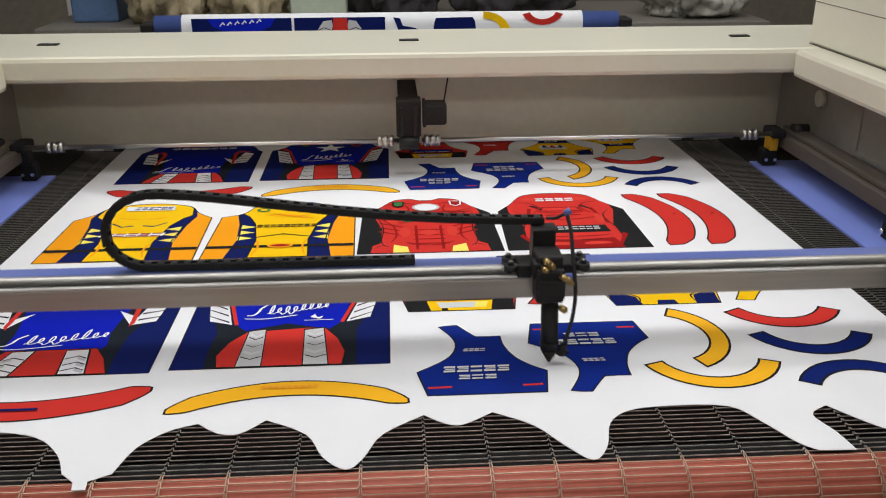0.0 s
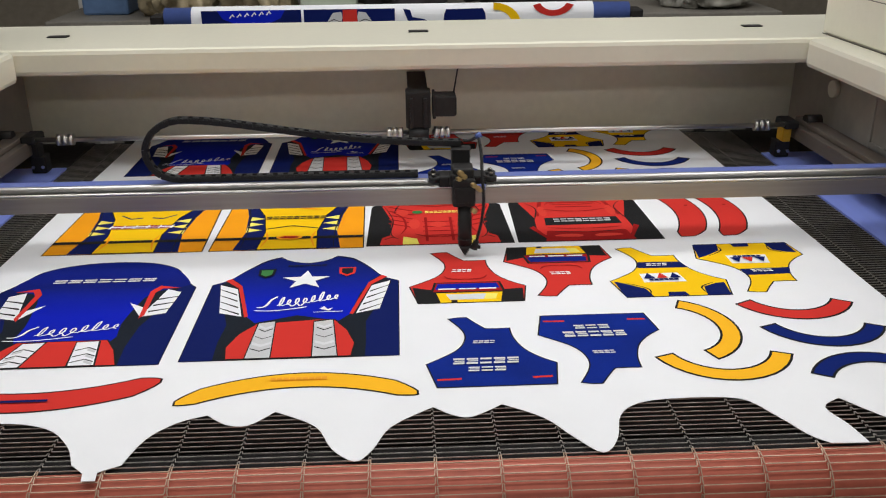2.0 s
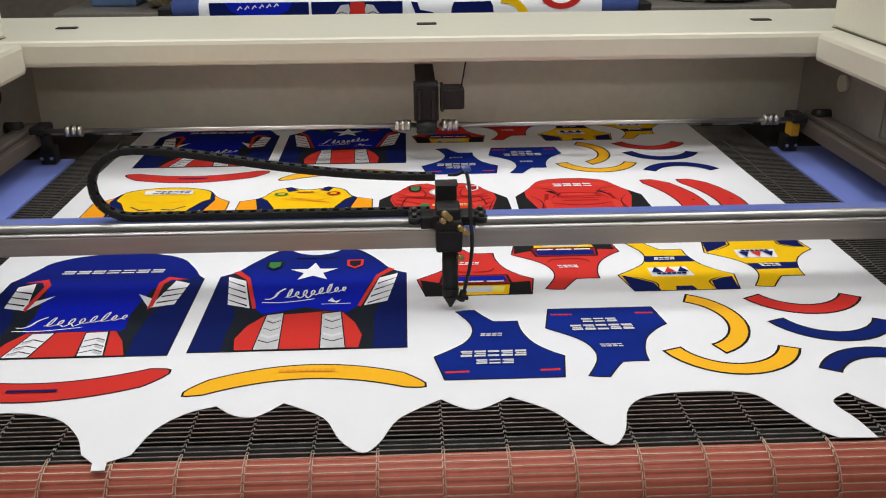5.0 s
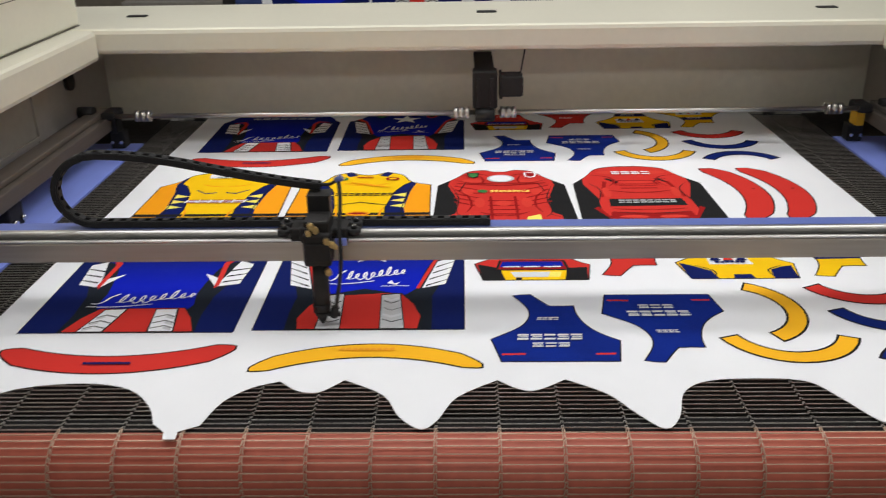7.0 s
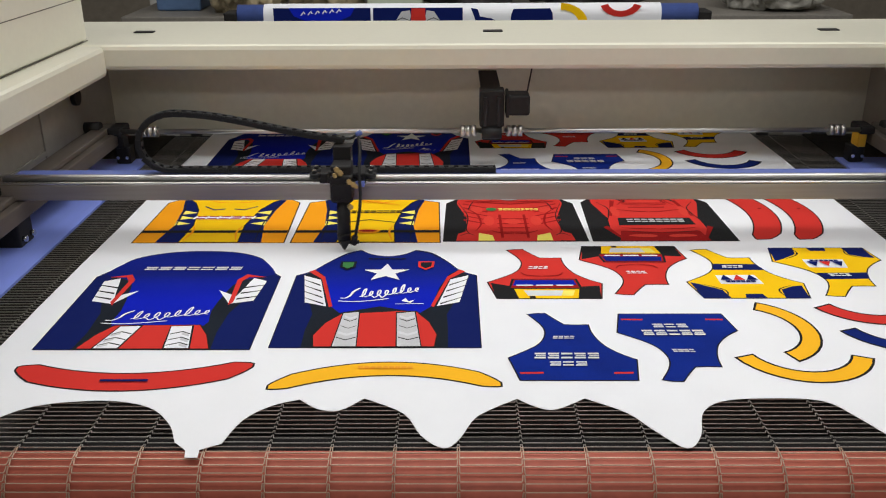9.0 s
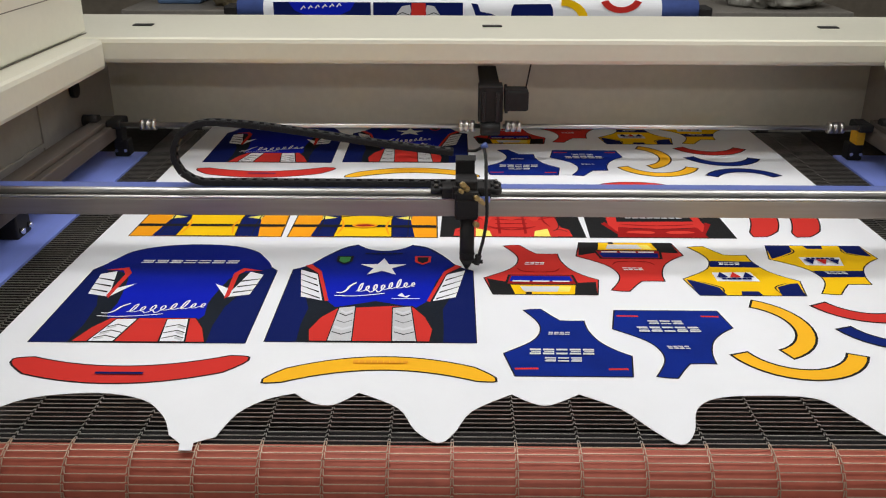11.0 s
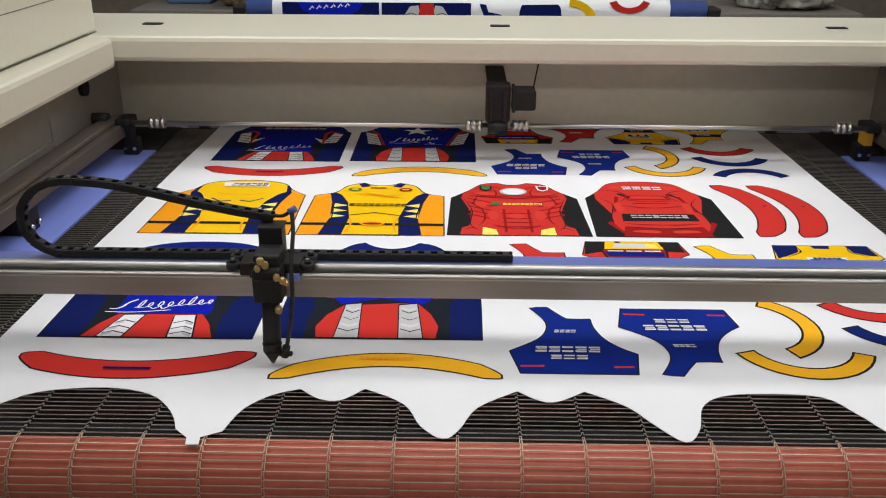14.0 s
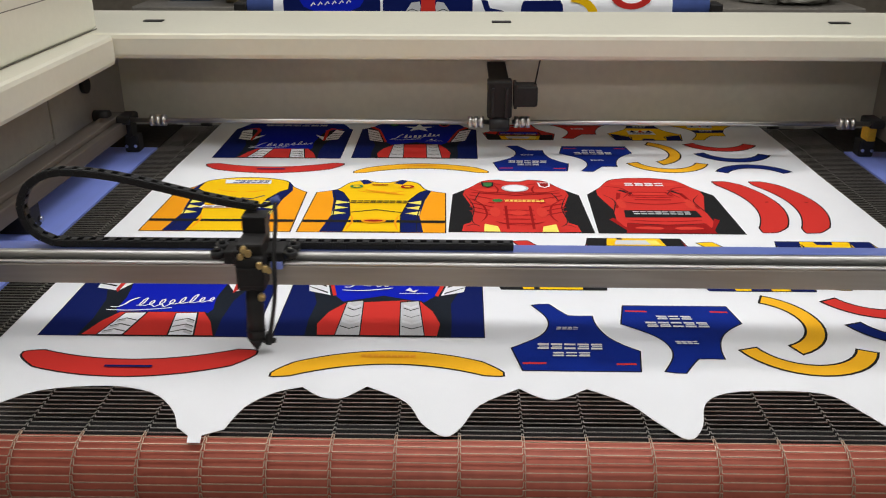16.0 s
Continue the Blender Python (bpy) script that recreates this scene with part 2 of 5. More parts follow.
# ---- the hall ----
def hall():
    bm = bmesh.new()
    box(bm, -5, 5.5, -4, 7, -0.99, -0.85)
    tagged(finish("floor", bm, FLOOR), "grey concrete workshop floor", "floor", kind="structure")
    bm = bmesh.new()
    box(bm, -5, 5.5, -4, 7, 2.6, 2.7)
    tagged(finish("ceiling", bm, CEIL), "pale workshop ceiling", "ceiling", kind="structure")
    for nm, b in (("wall_north", (-5, 5.5, 5.2, 5.35)), ("wall_south", (-5, 5.5, -4.1, -3.95)), ("wall_west", (-5.1, -4.95, -4, 5.3)), ("wall_east", (5.45, 5.6, -4, 5.3))):
        bm = bmesh.new()
        box(bm, *b, -0.85, 2.6)
        tagged(finish(nm, bm, HALL), "dull brown-grey workshop wall", "wall", kind="structure")


hall()

# ---- laser cutter: frame ----
XC = 0.40
cutter = tagged(new("laser_cutter"), "cream-white flatbed laser cutter with an open lid", "machine")


def rim(pts, name, label):
    """One member of the frame: a bevelled bar of rounded section."""
    bm = bmesh.new()
    box(bm, *pts, bevel=0.012)
    return part(name, bm, PAINT, cutter, label)


rim((-0.80, 1.60, 0.96, 1.375, 0.257, 0.32), "back_beam", "cream-white painted rear cross beam")
rim((-0.80, -0.56, -0.62, 0.958, 0.244, 0.3195), "side_rim", "cream-white painted side rail of the frame")
rim((1.36, 1.60, -0.62, 0.958, 0.250, 0.3195), "side_rim", "cream-white painted side rail of the frame")


def housing(side):
    """The raised cover on a side, with its panel joints."""
    x0, x1 = (-0.98, -0.627) if side < 0 else (1.427, 1.78)
    bm = bmesh.new()
    box(bm, x0, x1, -0.62, 1.03, 0.3215, 0.78, bevel=0.008)
    h = part("side_cover", bm, PAINT, cutter, "cream-white sheet metal side cover")
    xe = x1 if side < 0 else x0
    for z in (0.3205, 0.425):
        bm = bmesh.new()
        box(bm, xe - 0.0006, xe + 0.0006, -0.60, 1.025, z, z + 0.0020)
        part("panel_joint", bm, SEAM, h)


for side in (-1, 1):
    housing(side)


def slot(x):
    bm = bmesh.new()
    box(bm, x - 0.026, x + 0.026, 1.147, 1.172, 0.3203, 0.3235, bevel=0.0015)
    part("lid_stop", bm, DARK, cutter, "small black rubber lid stop")


for x in (-0.525, 0.405, 1.295):
    slot(x)


def inner():
    bm = bmesh.new()
    box(bm, -0.80, 1.60, 1.296, 1.312, 0.0052, 0.2565)
    part("rear_inner_wall", bm, WALLPAINT, cutter, "beige painted inner rear wall above the fabric slot")
    # Near-black closure added behind the tray, standing for the shade there.
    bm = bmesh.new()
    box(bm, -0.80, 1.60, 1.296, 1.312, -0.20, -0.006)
    part("rear_lower_wall", bm, SHADEFILL, cutter)
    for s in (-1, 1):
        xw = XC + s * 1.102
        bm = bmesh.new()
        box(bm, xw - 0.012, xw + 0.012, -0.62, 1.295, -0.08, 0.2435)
        w = part("side_inner_wall", bm, SIDEWALL, cutter, "brown-grey inner side wall, darker than the rear one")
        xi = xw - s * 0.0135
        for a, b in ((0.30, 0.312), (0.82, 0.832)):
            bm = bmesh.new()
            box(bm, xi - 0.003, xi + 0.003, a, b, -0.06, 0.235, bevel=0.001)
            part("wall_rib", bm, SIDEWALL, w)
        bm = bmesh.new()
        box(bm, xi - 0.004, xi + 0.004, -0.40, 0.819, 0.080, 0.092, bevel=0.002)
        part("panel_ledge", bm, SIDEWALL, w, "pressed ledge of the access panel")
        bm = bmesh.new()
        cyl(bm, (xi, 1.03, 0.176), (xi - s * 0.012, 1.03, 0.176), 0.022, seg=20)
        part("grommet", bm, DARK if s < 0 else PAINT, w, "round cable grommet")
        bm = bmesh.new()
        a, b = sorted((XC + s * 0.922, XC + s * 1.088))
        box(bm, a, b, -0.30, 1.055, -0.004, 0.0015)
        part("film_plate", bm, BLUEFILM, cutter, "plate covered in blue protective film")
        # Dark filler behind the film plate, added where the corner lies in shade.
        bm = bmesh.new()
        box(bm, a, b, 1.0555, 1.295, -0.004, 0.0010)
        part("corner_filler", bm, DARKPLATE, cutter, "dark filler plate added for the shade in the rear corner")
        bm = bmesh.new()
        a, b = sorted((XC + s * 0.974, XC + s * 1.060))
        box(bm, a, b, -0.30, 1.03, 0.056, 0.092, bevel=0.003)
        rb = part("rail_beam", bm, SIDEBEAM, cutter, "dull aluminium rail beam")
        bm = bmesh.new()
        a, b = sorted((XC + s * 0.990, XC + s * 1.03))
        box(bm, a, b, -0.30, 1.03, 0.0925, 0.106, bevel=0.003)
        part("linear_rail", bm, SIDEBEAM, rb, "dark brown linear guide rail")
        for yb in (-0.15, 0.45):
            bm = bmesh.new()
            a, b = sorted((XC + s * 0.982, XC + s * 1.05))
            box(bm, a, b, yb - 0.030, yb + 0.030, 0.0018, 0.0558, bevel=0.003)
            bk = part("rail_bracket", bm, DARK, cutter, "black bracket under the rail")
            for k in (-0.018, 0.018):
                bm = bmesh.new()
                cyl(bm, (XC + s * 0.982, yb + k, 0.018), (XC + s * 0.973, yb + k, 0.018), 0.006, seg=10)
                part("bolt", bm, STEEL, bk, "bright steel bolt")


inner()


def lower_body():
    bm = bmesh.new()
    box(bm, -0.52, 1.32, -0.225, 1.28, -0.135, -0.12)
    part("tray", bm, TRAYFLOOR, cutter, "dark extraction tray, its colour holding the shade under the belt")
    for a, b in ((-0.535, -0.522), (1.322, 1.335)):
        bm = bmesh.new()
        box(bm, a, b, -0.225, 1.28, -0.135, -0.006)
        part("tray_side", bm, DARKPLATE, cutter)
    for x, y in ((0.14, -0.19), (0.19, -0.205), (0.73, -0.19), (0.47, -0.20), (0.80, -0.18)):
        bm = bmesh.new()
        cyl(bm, (x, y, -0.119), (x, y, -0.112), 0.018, seg=14)
        part("tray_bolt", bm, STEEL, cutter, "steel bolt in the tray")
    # Dark sheet added to stand for the shade below the roller.
    bm = bmesh.new()
    box(bm, -0.9, 1.7, -0.18, -0.15, -0.80, -0.08)
    part("front_panel", bm, DARKPLATE, cutter, "dark sheet added below the roller to stand for the shade")
    bm = bmesh.new()
    box(bm, -0.41, -0.30, -0.188, -0.1802, -0.32, -0.18, bevel=0.002)
    part("front_flap", bm, PALEGREEN, cutter, "pale green flap on the front panel")
    bm = bmesh.new()
    box(bm, -0.298, -0.262, -0.188, -0.1802, -0.32, -0.18, bevel=0.002)
    part("front_strip", bm, PAINT, cutter, "white strip on the front panel")
    for a, b in ((-0.98, -0.80), (1.60, 1.78)):
        bm = bmesh.new()
        box(bm, a, b, -0.62, 1.37, -0.80, 0.318, bevel=0.01)
        part("side_body", bm, PAINT, cutter)
    for x in (-0.9, 1.7):
        for y in (-0.5, 1.25):
            bm = bmesh.new()
            cyl(bm, (x, y, -0.85), (x, y, -0.80), 0.04)
            part("foot", bm, DARK, cutter)
    bm = bmesh.new()
    cyl(bm, (-0.53, -0.271, -0.0545), (1.33, -0.271, -0.0545), 0.05, seg=64)
    part("roller", bm, RUBBER, cutter, "dull red rubber covered belt roller")
    # Near-black strip added so the bed end stays dark beside the roller.
    bm = bmesh.new()
    box(bm, -0.52, 1.32, -0.268, -0.235, -0.0075, -0.0045)
    part("bed_edge", bm, SHADEFILL, cutter)


lower_body()

# ---- conveyor belt of bent wires ----
belt = tagged(new("conveyor_belt"), "steel wire mesh conveyor belt over a red roller", "conveyor")
X0, X1, PITCH, STEP = -0.52, 1.32, 0.0108, 0.0835


def strip(bm, path, w, z0, z1):
    """A flat wire bent along a path in plan."""
    prev = None
    for i, (x, y) in enumerate(path):
        d = (Vector(path[min(i + 1, len(path) - 1)]) - Vector(path[max(i - 1, 0)])).normalized()
        n = Vector((-d.y, d.x)) * w / 2
        ring = [bm.verts.new(v) for v in ((x + n.x, y + n.y, z0), (x + n.x, y + n.y, z1), (x - n.x, y - n.y, z1), (x - n.x, y - n.y, z0))]
        if prev:
            for k in range(4):
                bm.faces.new((prev[k], prev[(k + 1) % 4], ring[(k + 1) % 4], ring[k]))
        prev = ring


def rod_mesh(hook, mat, wide):
    """One wire of the belt, with a hook to the next wire at each bend."""
    bm = bmesh.new()
    path, k = [(X0, 0.0008)], 0
    x = -0.5325 + STEP
    while x < X1 - 0.02:
        o = 0.0012 if k % 2 else -0.0012
        path += [(x - 0.0030, -o), (x - 0.0017, hook * 0.3), (x - 0.0013, hook), (x + 0.0011, hook), (x + 0.0014, hook * 0.25), (x + 0.0024, o)]
        x += STEP
        k += 1
    path.append((X1, 0.0))
    strip(bm, path, wide, -0.0020, -0.0006)
    bmesh.ops.recalc_face_normals(bm, faces=bm.faces)
    me = bpy.data.meshes.new("rod")
    bm.to_mesh(me)
    bm.free()
    me.materials.append(mat)
    return me


ROD, BENT_ROD = rod_mesh(0.0056, WIRE, 0.0008), rod_mesh(0.0098, TINTED, 0.0013)


def rod(m, mesh):
    ob = new("rod", mesh)
    ob.parent = belt
    ob.matrix_basis = m


for i in range(144):
    rod(pose(0, -0.2645 + PITCH * i, 0), ROD)
for i in range(1, 13):
    a = -0.0065 / 0.0545 + 0.0112 * i / 0.0545
    rod(Matrix.Translation((0, -0.271, -0.0545)) @ pose(0, 0, 0, math.degrees(a)) @ pose(0, 0, 0.0545), BENT_ROD)

# ---- printed fabric ----
ZF = 0.0012
PERIOD = 0.968


def fabric_outline():
    """The used front edge, with holes where pieces were taken out, then the straight selvedges."""
    edge = [(-0.438, -0.235), (-0.36, -0.215), (-0.302, -0.169), (-0.21, -0.154), (-0.138, -0.171), (-0.096, -0.213), (-0.076, -0.256)]
    tail = [(-0.056, -0.275), (-0.053, -0.291), (-0.036, -0.291), (-0.038, -0.274)]
    mid = [(-0.012, -0.26), (0.004, -0.205), (0.037, -0.168), (0.075, -0.151)]
    mid2 = [(0.075, -0.151), (0.104, -0.176), (0.135, -0.18), (0.168, -0.148)]
    mid3 = [(0.168, -0.148), (0.226, -0.187), (0.252, -0.241), (0.283, -0.27), (0.305, -0.247), (0.33, -0.194), (0.388, -0.149)]
    mid4 = [(0.388, -0.149), (0.414, -0.171), (0.441, -0.177), (0.485, -0.148)]
    mid5 = [(0.485, -0.148), (0.539, -0.186), (0.572, -0.235), (0.603, -0.27), (0.628, -0.241), (0.645, -0.186), (0.678, -0.157), (0.735, -0.148), (0.822, -0.154), (0.856, -0.198), (0.882, -0.247), (0.904, -0.268)]
    last = [(0.954, -0.270), (0.946, -0.227), (0.933, -0.184), (0.963, -0.161)]
    end = [(0.963, -0.161), (1.014, -0.222), (1.07, -0.25), (1.203, -0.262)]
    p = curve(edge, 4) + tail
    for c in (mid, mid2, mid3, mid4, mid5):
        p += curve(c, 4)[1 if c is not mid else 0:]
    p += curve(last, 4) + curve(end, 4)[1:]
    for k in range(9):
        y = -0.2 + k * 0.21
        p.append((1.199 - 0.020 * y + 0.0015 * math.sin(k * 2.3), y))
    for k in range(9, -1, -1):
        y = -0.23 + k * 0.1905
        p.append((-0.434 + 0.017 * y + 0.0015 * math.sin(k * 1.9), y))
    return p[:-1]


def flat(bm, pts, z, mi=0):
    """A flat piece of any outline, filled."""
    if area2(pts) < 0:
        pts = pts[::-1]
    vs = [bm.verts.new((x, y, z)) for x, y in (p[:2] for p in pts)]
    es = [bm.edges.new((a, b)) for a, b in zip(vs, vs[1:] + vs[:1])]
    r = bmesh.ops.triangle_fill(bm, use_beauty=True, edges=es, normal=(0, 0, 1))
    for f in (g for g in r["geom"] if isinstance(g, bmesh.types.BMFace)):
        f.material_index = mi
        if f.normal.z < 0:
            f.normal_flip()


def sheet():
    bm = bmesh.new()
    flat(bm, fabric_outline(), ZF)
    r = bmesh.ops.extrude_face_region(bm, geom=bm.faces[:])
    for v in (g for g in r["geom"] if isinstance(g, bmesh.types.BMVert)):
        v.co.z -= 0.0008
    bmesh.ops.recalc_face_normals(bm, faces=bm.faces)
    ob = finish("printed_fabric", bm, WHITE)
    return tagged(ob, "white polyester fabric printed with sportswear panels, lying on the belt", "fabric")


fabric = sheet()
INKS = [MARINE, SCARLET, FAINT, CHALK, FADE_FRONT, FADE_BACK, GOLD, DEEP, WHITE, ROYAL, BRIGHT, NAVY, SLATE, RED, DARKRED, YELLOW, AMBER, LEMON, BLACK, SILVER, GREEN]
IX = {m.name: i for i, m in enumerate(INKS)}


class Panel:
    """Layers of ink on the fabric, each a hair above the last: the first ones are the piece itself, the rest its patches."""

    def __init__(self, place, base=2):
        self.bm, self.place, self.layer, self.left, self.patches = bmesh.new(), place, 0, base, []

    def ink(self, mat, pts, up=1):
        self.layer += up
        z = ZF + 0.0003 + 0.00016 * self.layer
        pts = [self.place(*p[:2]) for p in pts]
        if self.left:
            self.left -= 1
            flat(self.bm, pts, z, IX[mat.name])
        else:
            bm = bmesh.new()
            flat(bm, pts, z)
            self.patches.append((bm, mat))
        return self

    def crease(self, mat, pts, wide=0.003, up=0.05):
        """A thin line of ink that tapers to both ends."""
        c = curve(pts, 5)
        a, b = [], []
        for i, q in enumerate(c):
            d = (Vector(c[min(i + 1, len(c) - 1)]) - Vector(c[max(0, i - 1)])).normalized()
            k = wide / 2 * (0.25 + 0.75 * math.sin(math.pi * i / (len(c) - 1)))
            a.append((q[0] - d.y * k, q[1] + d.x * k))
            b.append((q[0] + d.y * k, q[1] - d.x * k))
        return self.ink(mat, a + b[::-1], up)

    def done(self, name, label, parent=None):
        ob = finish(name, self.bm, INKS, parent or fabric, label)
        for bm, mat in self.patches:
            finish("ink_patch", bm, mat, ob)
        return ob


def near(x, y):
    return x, y


def far(x, y):
    return XC + (x - XC) * 0.965, y + PERIOD


def mirror(pts, xm):
    return [(2 * xm - x, y) for x, y in pts][::-1]


def marks(place, name, parent, mat, x0, x1, y0, y1, n, lean=0.0, seed=1, layer=14):
    """A row of plain bars standing for a line of print."""
    rnd = random.Random(seed)
    p = Panel(place, 999)
    p.layer = layer
    w, h = (x1 - x0) / n, y1 - y0

    def bar(u0, u1, v0, v1):
        p.ink(mat, [(u0 + lean * v0, y0 + v0), (u1 + lean * v0, y0 + v0), (u1 + lean * v1, y0 + v1), (u0 + lean * v1, y0 + v1)], 0.02)

    for k in range(n):
        a, b = x0 + w * k + w * 0.07, x0 + w * (k + 1) - w * 0.09
        if h < 0.008:
            bar(a, b, 0, h)
            continue
        bar(a, b, 0, h * 0.30)
        if rnd.random() < 0.55:
            bar(a + w * 0.10, b, h * 0.42, h * 0.58)
        bar(a, b, h * 0.70, h)
    return tagged(p.done(name, "", parent), kind="stuff")


def script_mark(place, parent, x0, x1, y0, y1, seed=2):
    """A slanting white brush mark in place of a written name: a running wave, an underline and a tail."""
    p = Panel(place, 999)
    p.layer = 15
    w, h = x1 - x0, y1 - y0

    def stroke(c, r, z):
        pts = curve([(x0 + w * a, y0 + h * b) for a, b in c], 6)
        prev = None
        for i, q in enumerate(pts):
            d = (Vector(pts[min(i + 1, len(pts) - 1)]) - Vector(pts[max(0, i - 1)])).normalized()
            k = r * (0.65 + 0.35 * abs(d.y)) * (0.5 if i in (0, len(pts) - 1) else 1)
            zz = ZF + 0.0003 + 0.00016 * (p.layer + z) + 0.0000015 * i
            ring = [p.bm.verts.new((*place(q[0] - d.y * k, q[1] + d.x * k), zz)), p.bm.verts.new((*place(q[0] + d.y * k, q[1] - d.x * k), zz))]
            if prev:
                f = p.bm.faces.new((prev[0], prev[1], ring[1], ring[0]))
                f.material_index = IX[WHITE.name]
                f.normal_update()
                if f.normal.z < 0:
                    f.normal_flip()
            prev = ring
    stroke([(0.20, 0.92), (0.13, 0.70), (0.10, 0.46), (0.05, 0.30), (-0.02, 0.30)], h * 0.034, 0.0)
    tops, lows = (0.42, 0.22, 0.26, 0.20, 0.30, 0.46, 0.22, 0.18), (0.08, 0.10, 0.22, 0.26, 0.12, 0.08, 0.10, 0.06)
    wave = []
    for k in range(8):
        u, v = 0.215 + 0.094 * k, 0.44 + 0.042 * k
        wave += [(u, v - lows[k] + 0.02), (u + 0.050 + 0.05 * lows[k], v + 0.04), (u + 0.040 + 0.07 * tops[k], v + tops[k]), (u + 0.022 + 0.05 * tops[k], v + tops[k] * 0.75), (u + 0.030, v - 0.02), (u + 0.060, v - 0.07)]
    stroke(wave, h * 0.023, 0.5)
    stroke([(-0.04, 0.12), (0.16, 0.08), (0.36, 0.14), (0.58, 0.26)], h * 0.030, 1.0)
    return tagged(p.done("brush_mark", "flowing white brush mark", parent), kind="stuff")


def star_points(cx, cy, r, q=0.42, squash=1.0):
    return [(cx + (r if k % 2 == 0 else r * q) * math.sin(math.pi * k / 5), cy + (r if k % 2 == 0 else r * q) * math.cos(math.pi * k / 5) * squash) for k in range(10)]


def disc(cx, cy, rx, ry, n=18):
    return [(cx + rx * math.cos(2 * math.pi * k / n), cy + ry * math.sin(2 * math.pi * k / n)) for k in range(n)]


def jersey_blue(place, x0, front):
    """A blue jersey panel 0.345 wide, drawn from its lower left corner."""
    P = Panel(place)
    X = lambda pts: [(x0 + x, y) for x, y in pts]
    W = 0.342
    if front:
        top = curve([(0.0, 0.284), (0.028, 0.305), (0.052, 0.345), (0.085, 0.392), (0.112, 0.409)], 4) + curve([(0.112, 0.409), (0.135, 0.387), (0.168, 0.377), (0.200, 0.387), (0.222, 0.409)], 4)[1:] + curve([(0.222, 0.409), (0.255, 0.394), (0.288, 0.348), (0.312, 0.305), (W, 0.284)], 4)[1:]
    else:
        top = curve([(0.0, 0.284), (0.022, 0.322), (0.045, 0.372), (0.10, 0.402), (0.17, 0.411), (0.24, 0.402), (0.292, 0.37), (0.316, 0.318), (W, 0.284)], 4)
    body = [(0, 0)] + top + [(W, 0)]
    P.ink(BLACK, X(body)).ink(NAVY, X(inset(body, 0.0016)))
    if front:
        mid = [(0.052, 0.0), (0.050, 0.06), (0.054, 0.12), (0.034, 0.20), (0.014, 0.280), (0.052, 0.340), (0.087, 0.388), (0.113, 0.405), (0.136, 0.384), (0.168, 0.374), (0.2, 0.384), (0.221, 0.405), (0.254, 0.39), (0.29, 0.338), (0.328, 0.28), (0.308, 0.20), (0.286, 0.12), (0.288, 0.06), (0.288, 0.0)]
        P.ink(SLATE, X(mid))
        blue = [(0.10, 0.125), (0.082, 0.15), (0.068, 0.23), (0.050, 0.288), (0.033, 0.308), (0.054, 0.343), (0.088, 0.386), (0.113, 0.403), (0.136, 0.382), (0.168, 0.372), (0.2, 0.382), (0.221, 0.403), (0.252, 0.388), (0.286, 0.343), (0.307, 0.308), (0.290, 0.288), (0.272, 0.23), (0.258, 0.15), (0.24, 0.125), (0.168, 0.150)]
        P.ink(FADE_FRONT, X(blue))
        for sgn in (0, 1):
            f = (lambda q: mirror(q, 0.171)) if sgn else (lambda q: q)
            P.ink(WHITE, X(f([(0.016, 0.282), (0.050, 0.262), (0.074, 0.150), (0.034, 0.166)])), 0.15 if sgn else 1)
            P.ink(RED, X(f([(0.022, 0.300), (0.032, 0.308), (0.056, 0.275), (0.085, 0.150), (0.079, 0.147), (0.051, 0.266)])), 0.15 if sgn else 1)
            for k in range(4):
                y = 0.262 - 0.026 * k
                u0, u1 = 0.018 + 0.0042 * k, 0.052 + 0.0052 * k
                P.ink(BLACK, X(f([(u0, y + 0.002), (u1, y - 0.022), (u1 + 0.001, y - 0.028), (u0 + 0.0005, y - 0.0005)])), 0.15 if (sgn or k) else 1)
        hexa = [(0.070, 0.0), (0.064, 0.040), (0.078, 0.085), (0.108, 0.128), (0.132, 0.124), (0.168, 0.128), (0.202, 0.132), (0.234, 0.130), (0.258, 0.09), (0.272, 0.044), (0.268, 0.0)]
        P.ink(BLACK, X(hexa)).ink(RED, X(inset(hexa, 0.003)))
        for a in ((0.100, 0.142, 0.110, 0.134), (0.204, 0.246, 0.202, 0.230)):
            P.ink(BLACK, X([(a[0], 0.001), (a[1], 0.001), (a[3] + 0.002, 0.129), (a[2] - 0.004, 0.125)]), 0 if a[0] > 0.15 else 1)
            P.ink(SILVER, X([(a[0] + 0.002, 0.003), (a[1] - 0.002, 0.003), (a[3], 0.126), (a[2] - 0.002, 0.120)]), 0.4)
            for y, m_ink, th in ((0.026, BLACK, 0.003), (0.046, CHALK, 0.008), (0.066, BLACK, 0.002), (0.092, BLACK, 0.003), (0.104, CHALK, 0.007)):
                q = y / 0.126
                l, r = a[0] + 0.003 + (a[2] - a[0]) * q, a[1] - 0.003 + (a[3] - a[1]) * q
                m = (l + r) / 2
                P.ink(m_ink, X([(l, y + 0.009), (m, y), (r, y + 0.009), (r, y + 0.009 - th), (m, y - th), (l, y + 0.009 - th)]), 0.15)
    else:
        P.ink(SLATE, X([(0.062, 0.0), (0.066, 0.06), (0.062, 0.13), (0.035, 0.22), (0.03, 0.288), (0.045, 0.366), (0.10, 0.398), (0.17, 0.406), (0.24, 0.398), (0.292, 0.36), (0.312, 0.288), (0.306, 0.22), (0.280, 0.13), (0.276, 0.06), (0.28, 0.0)]))
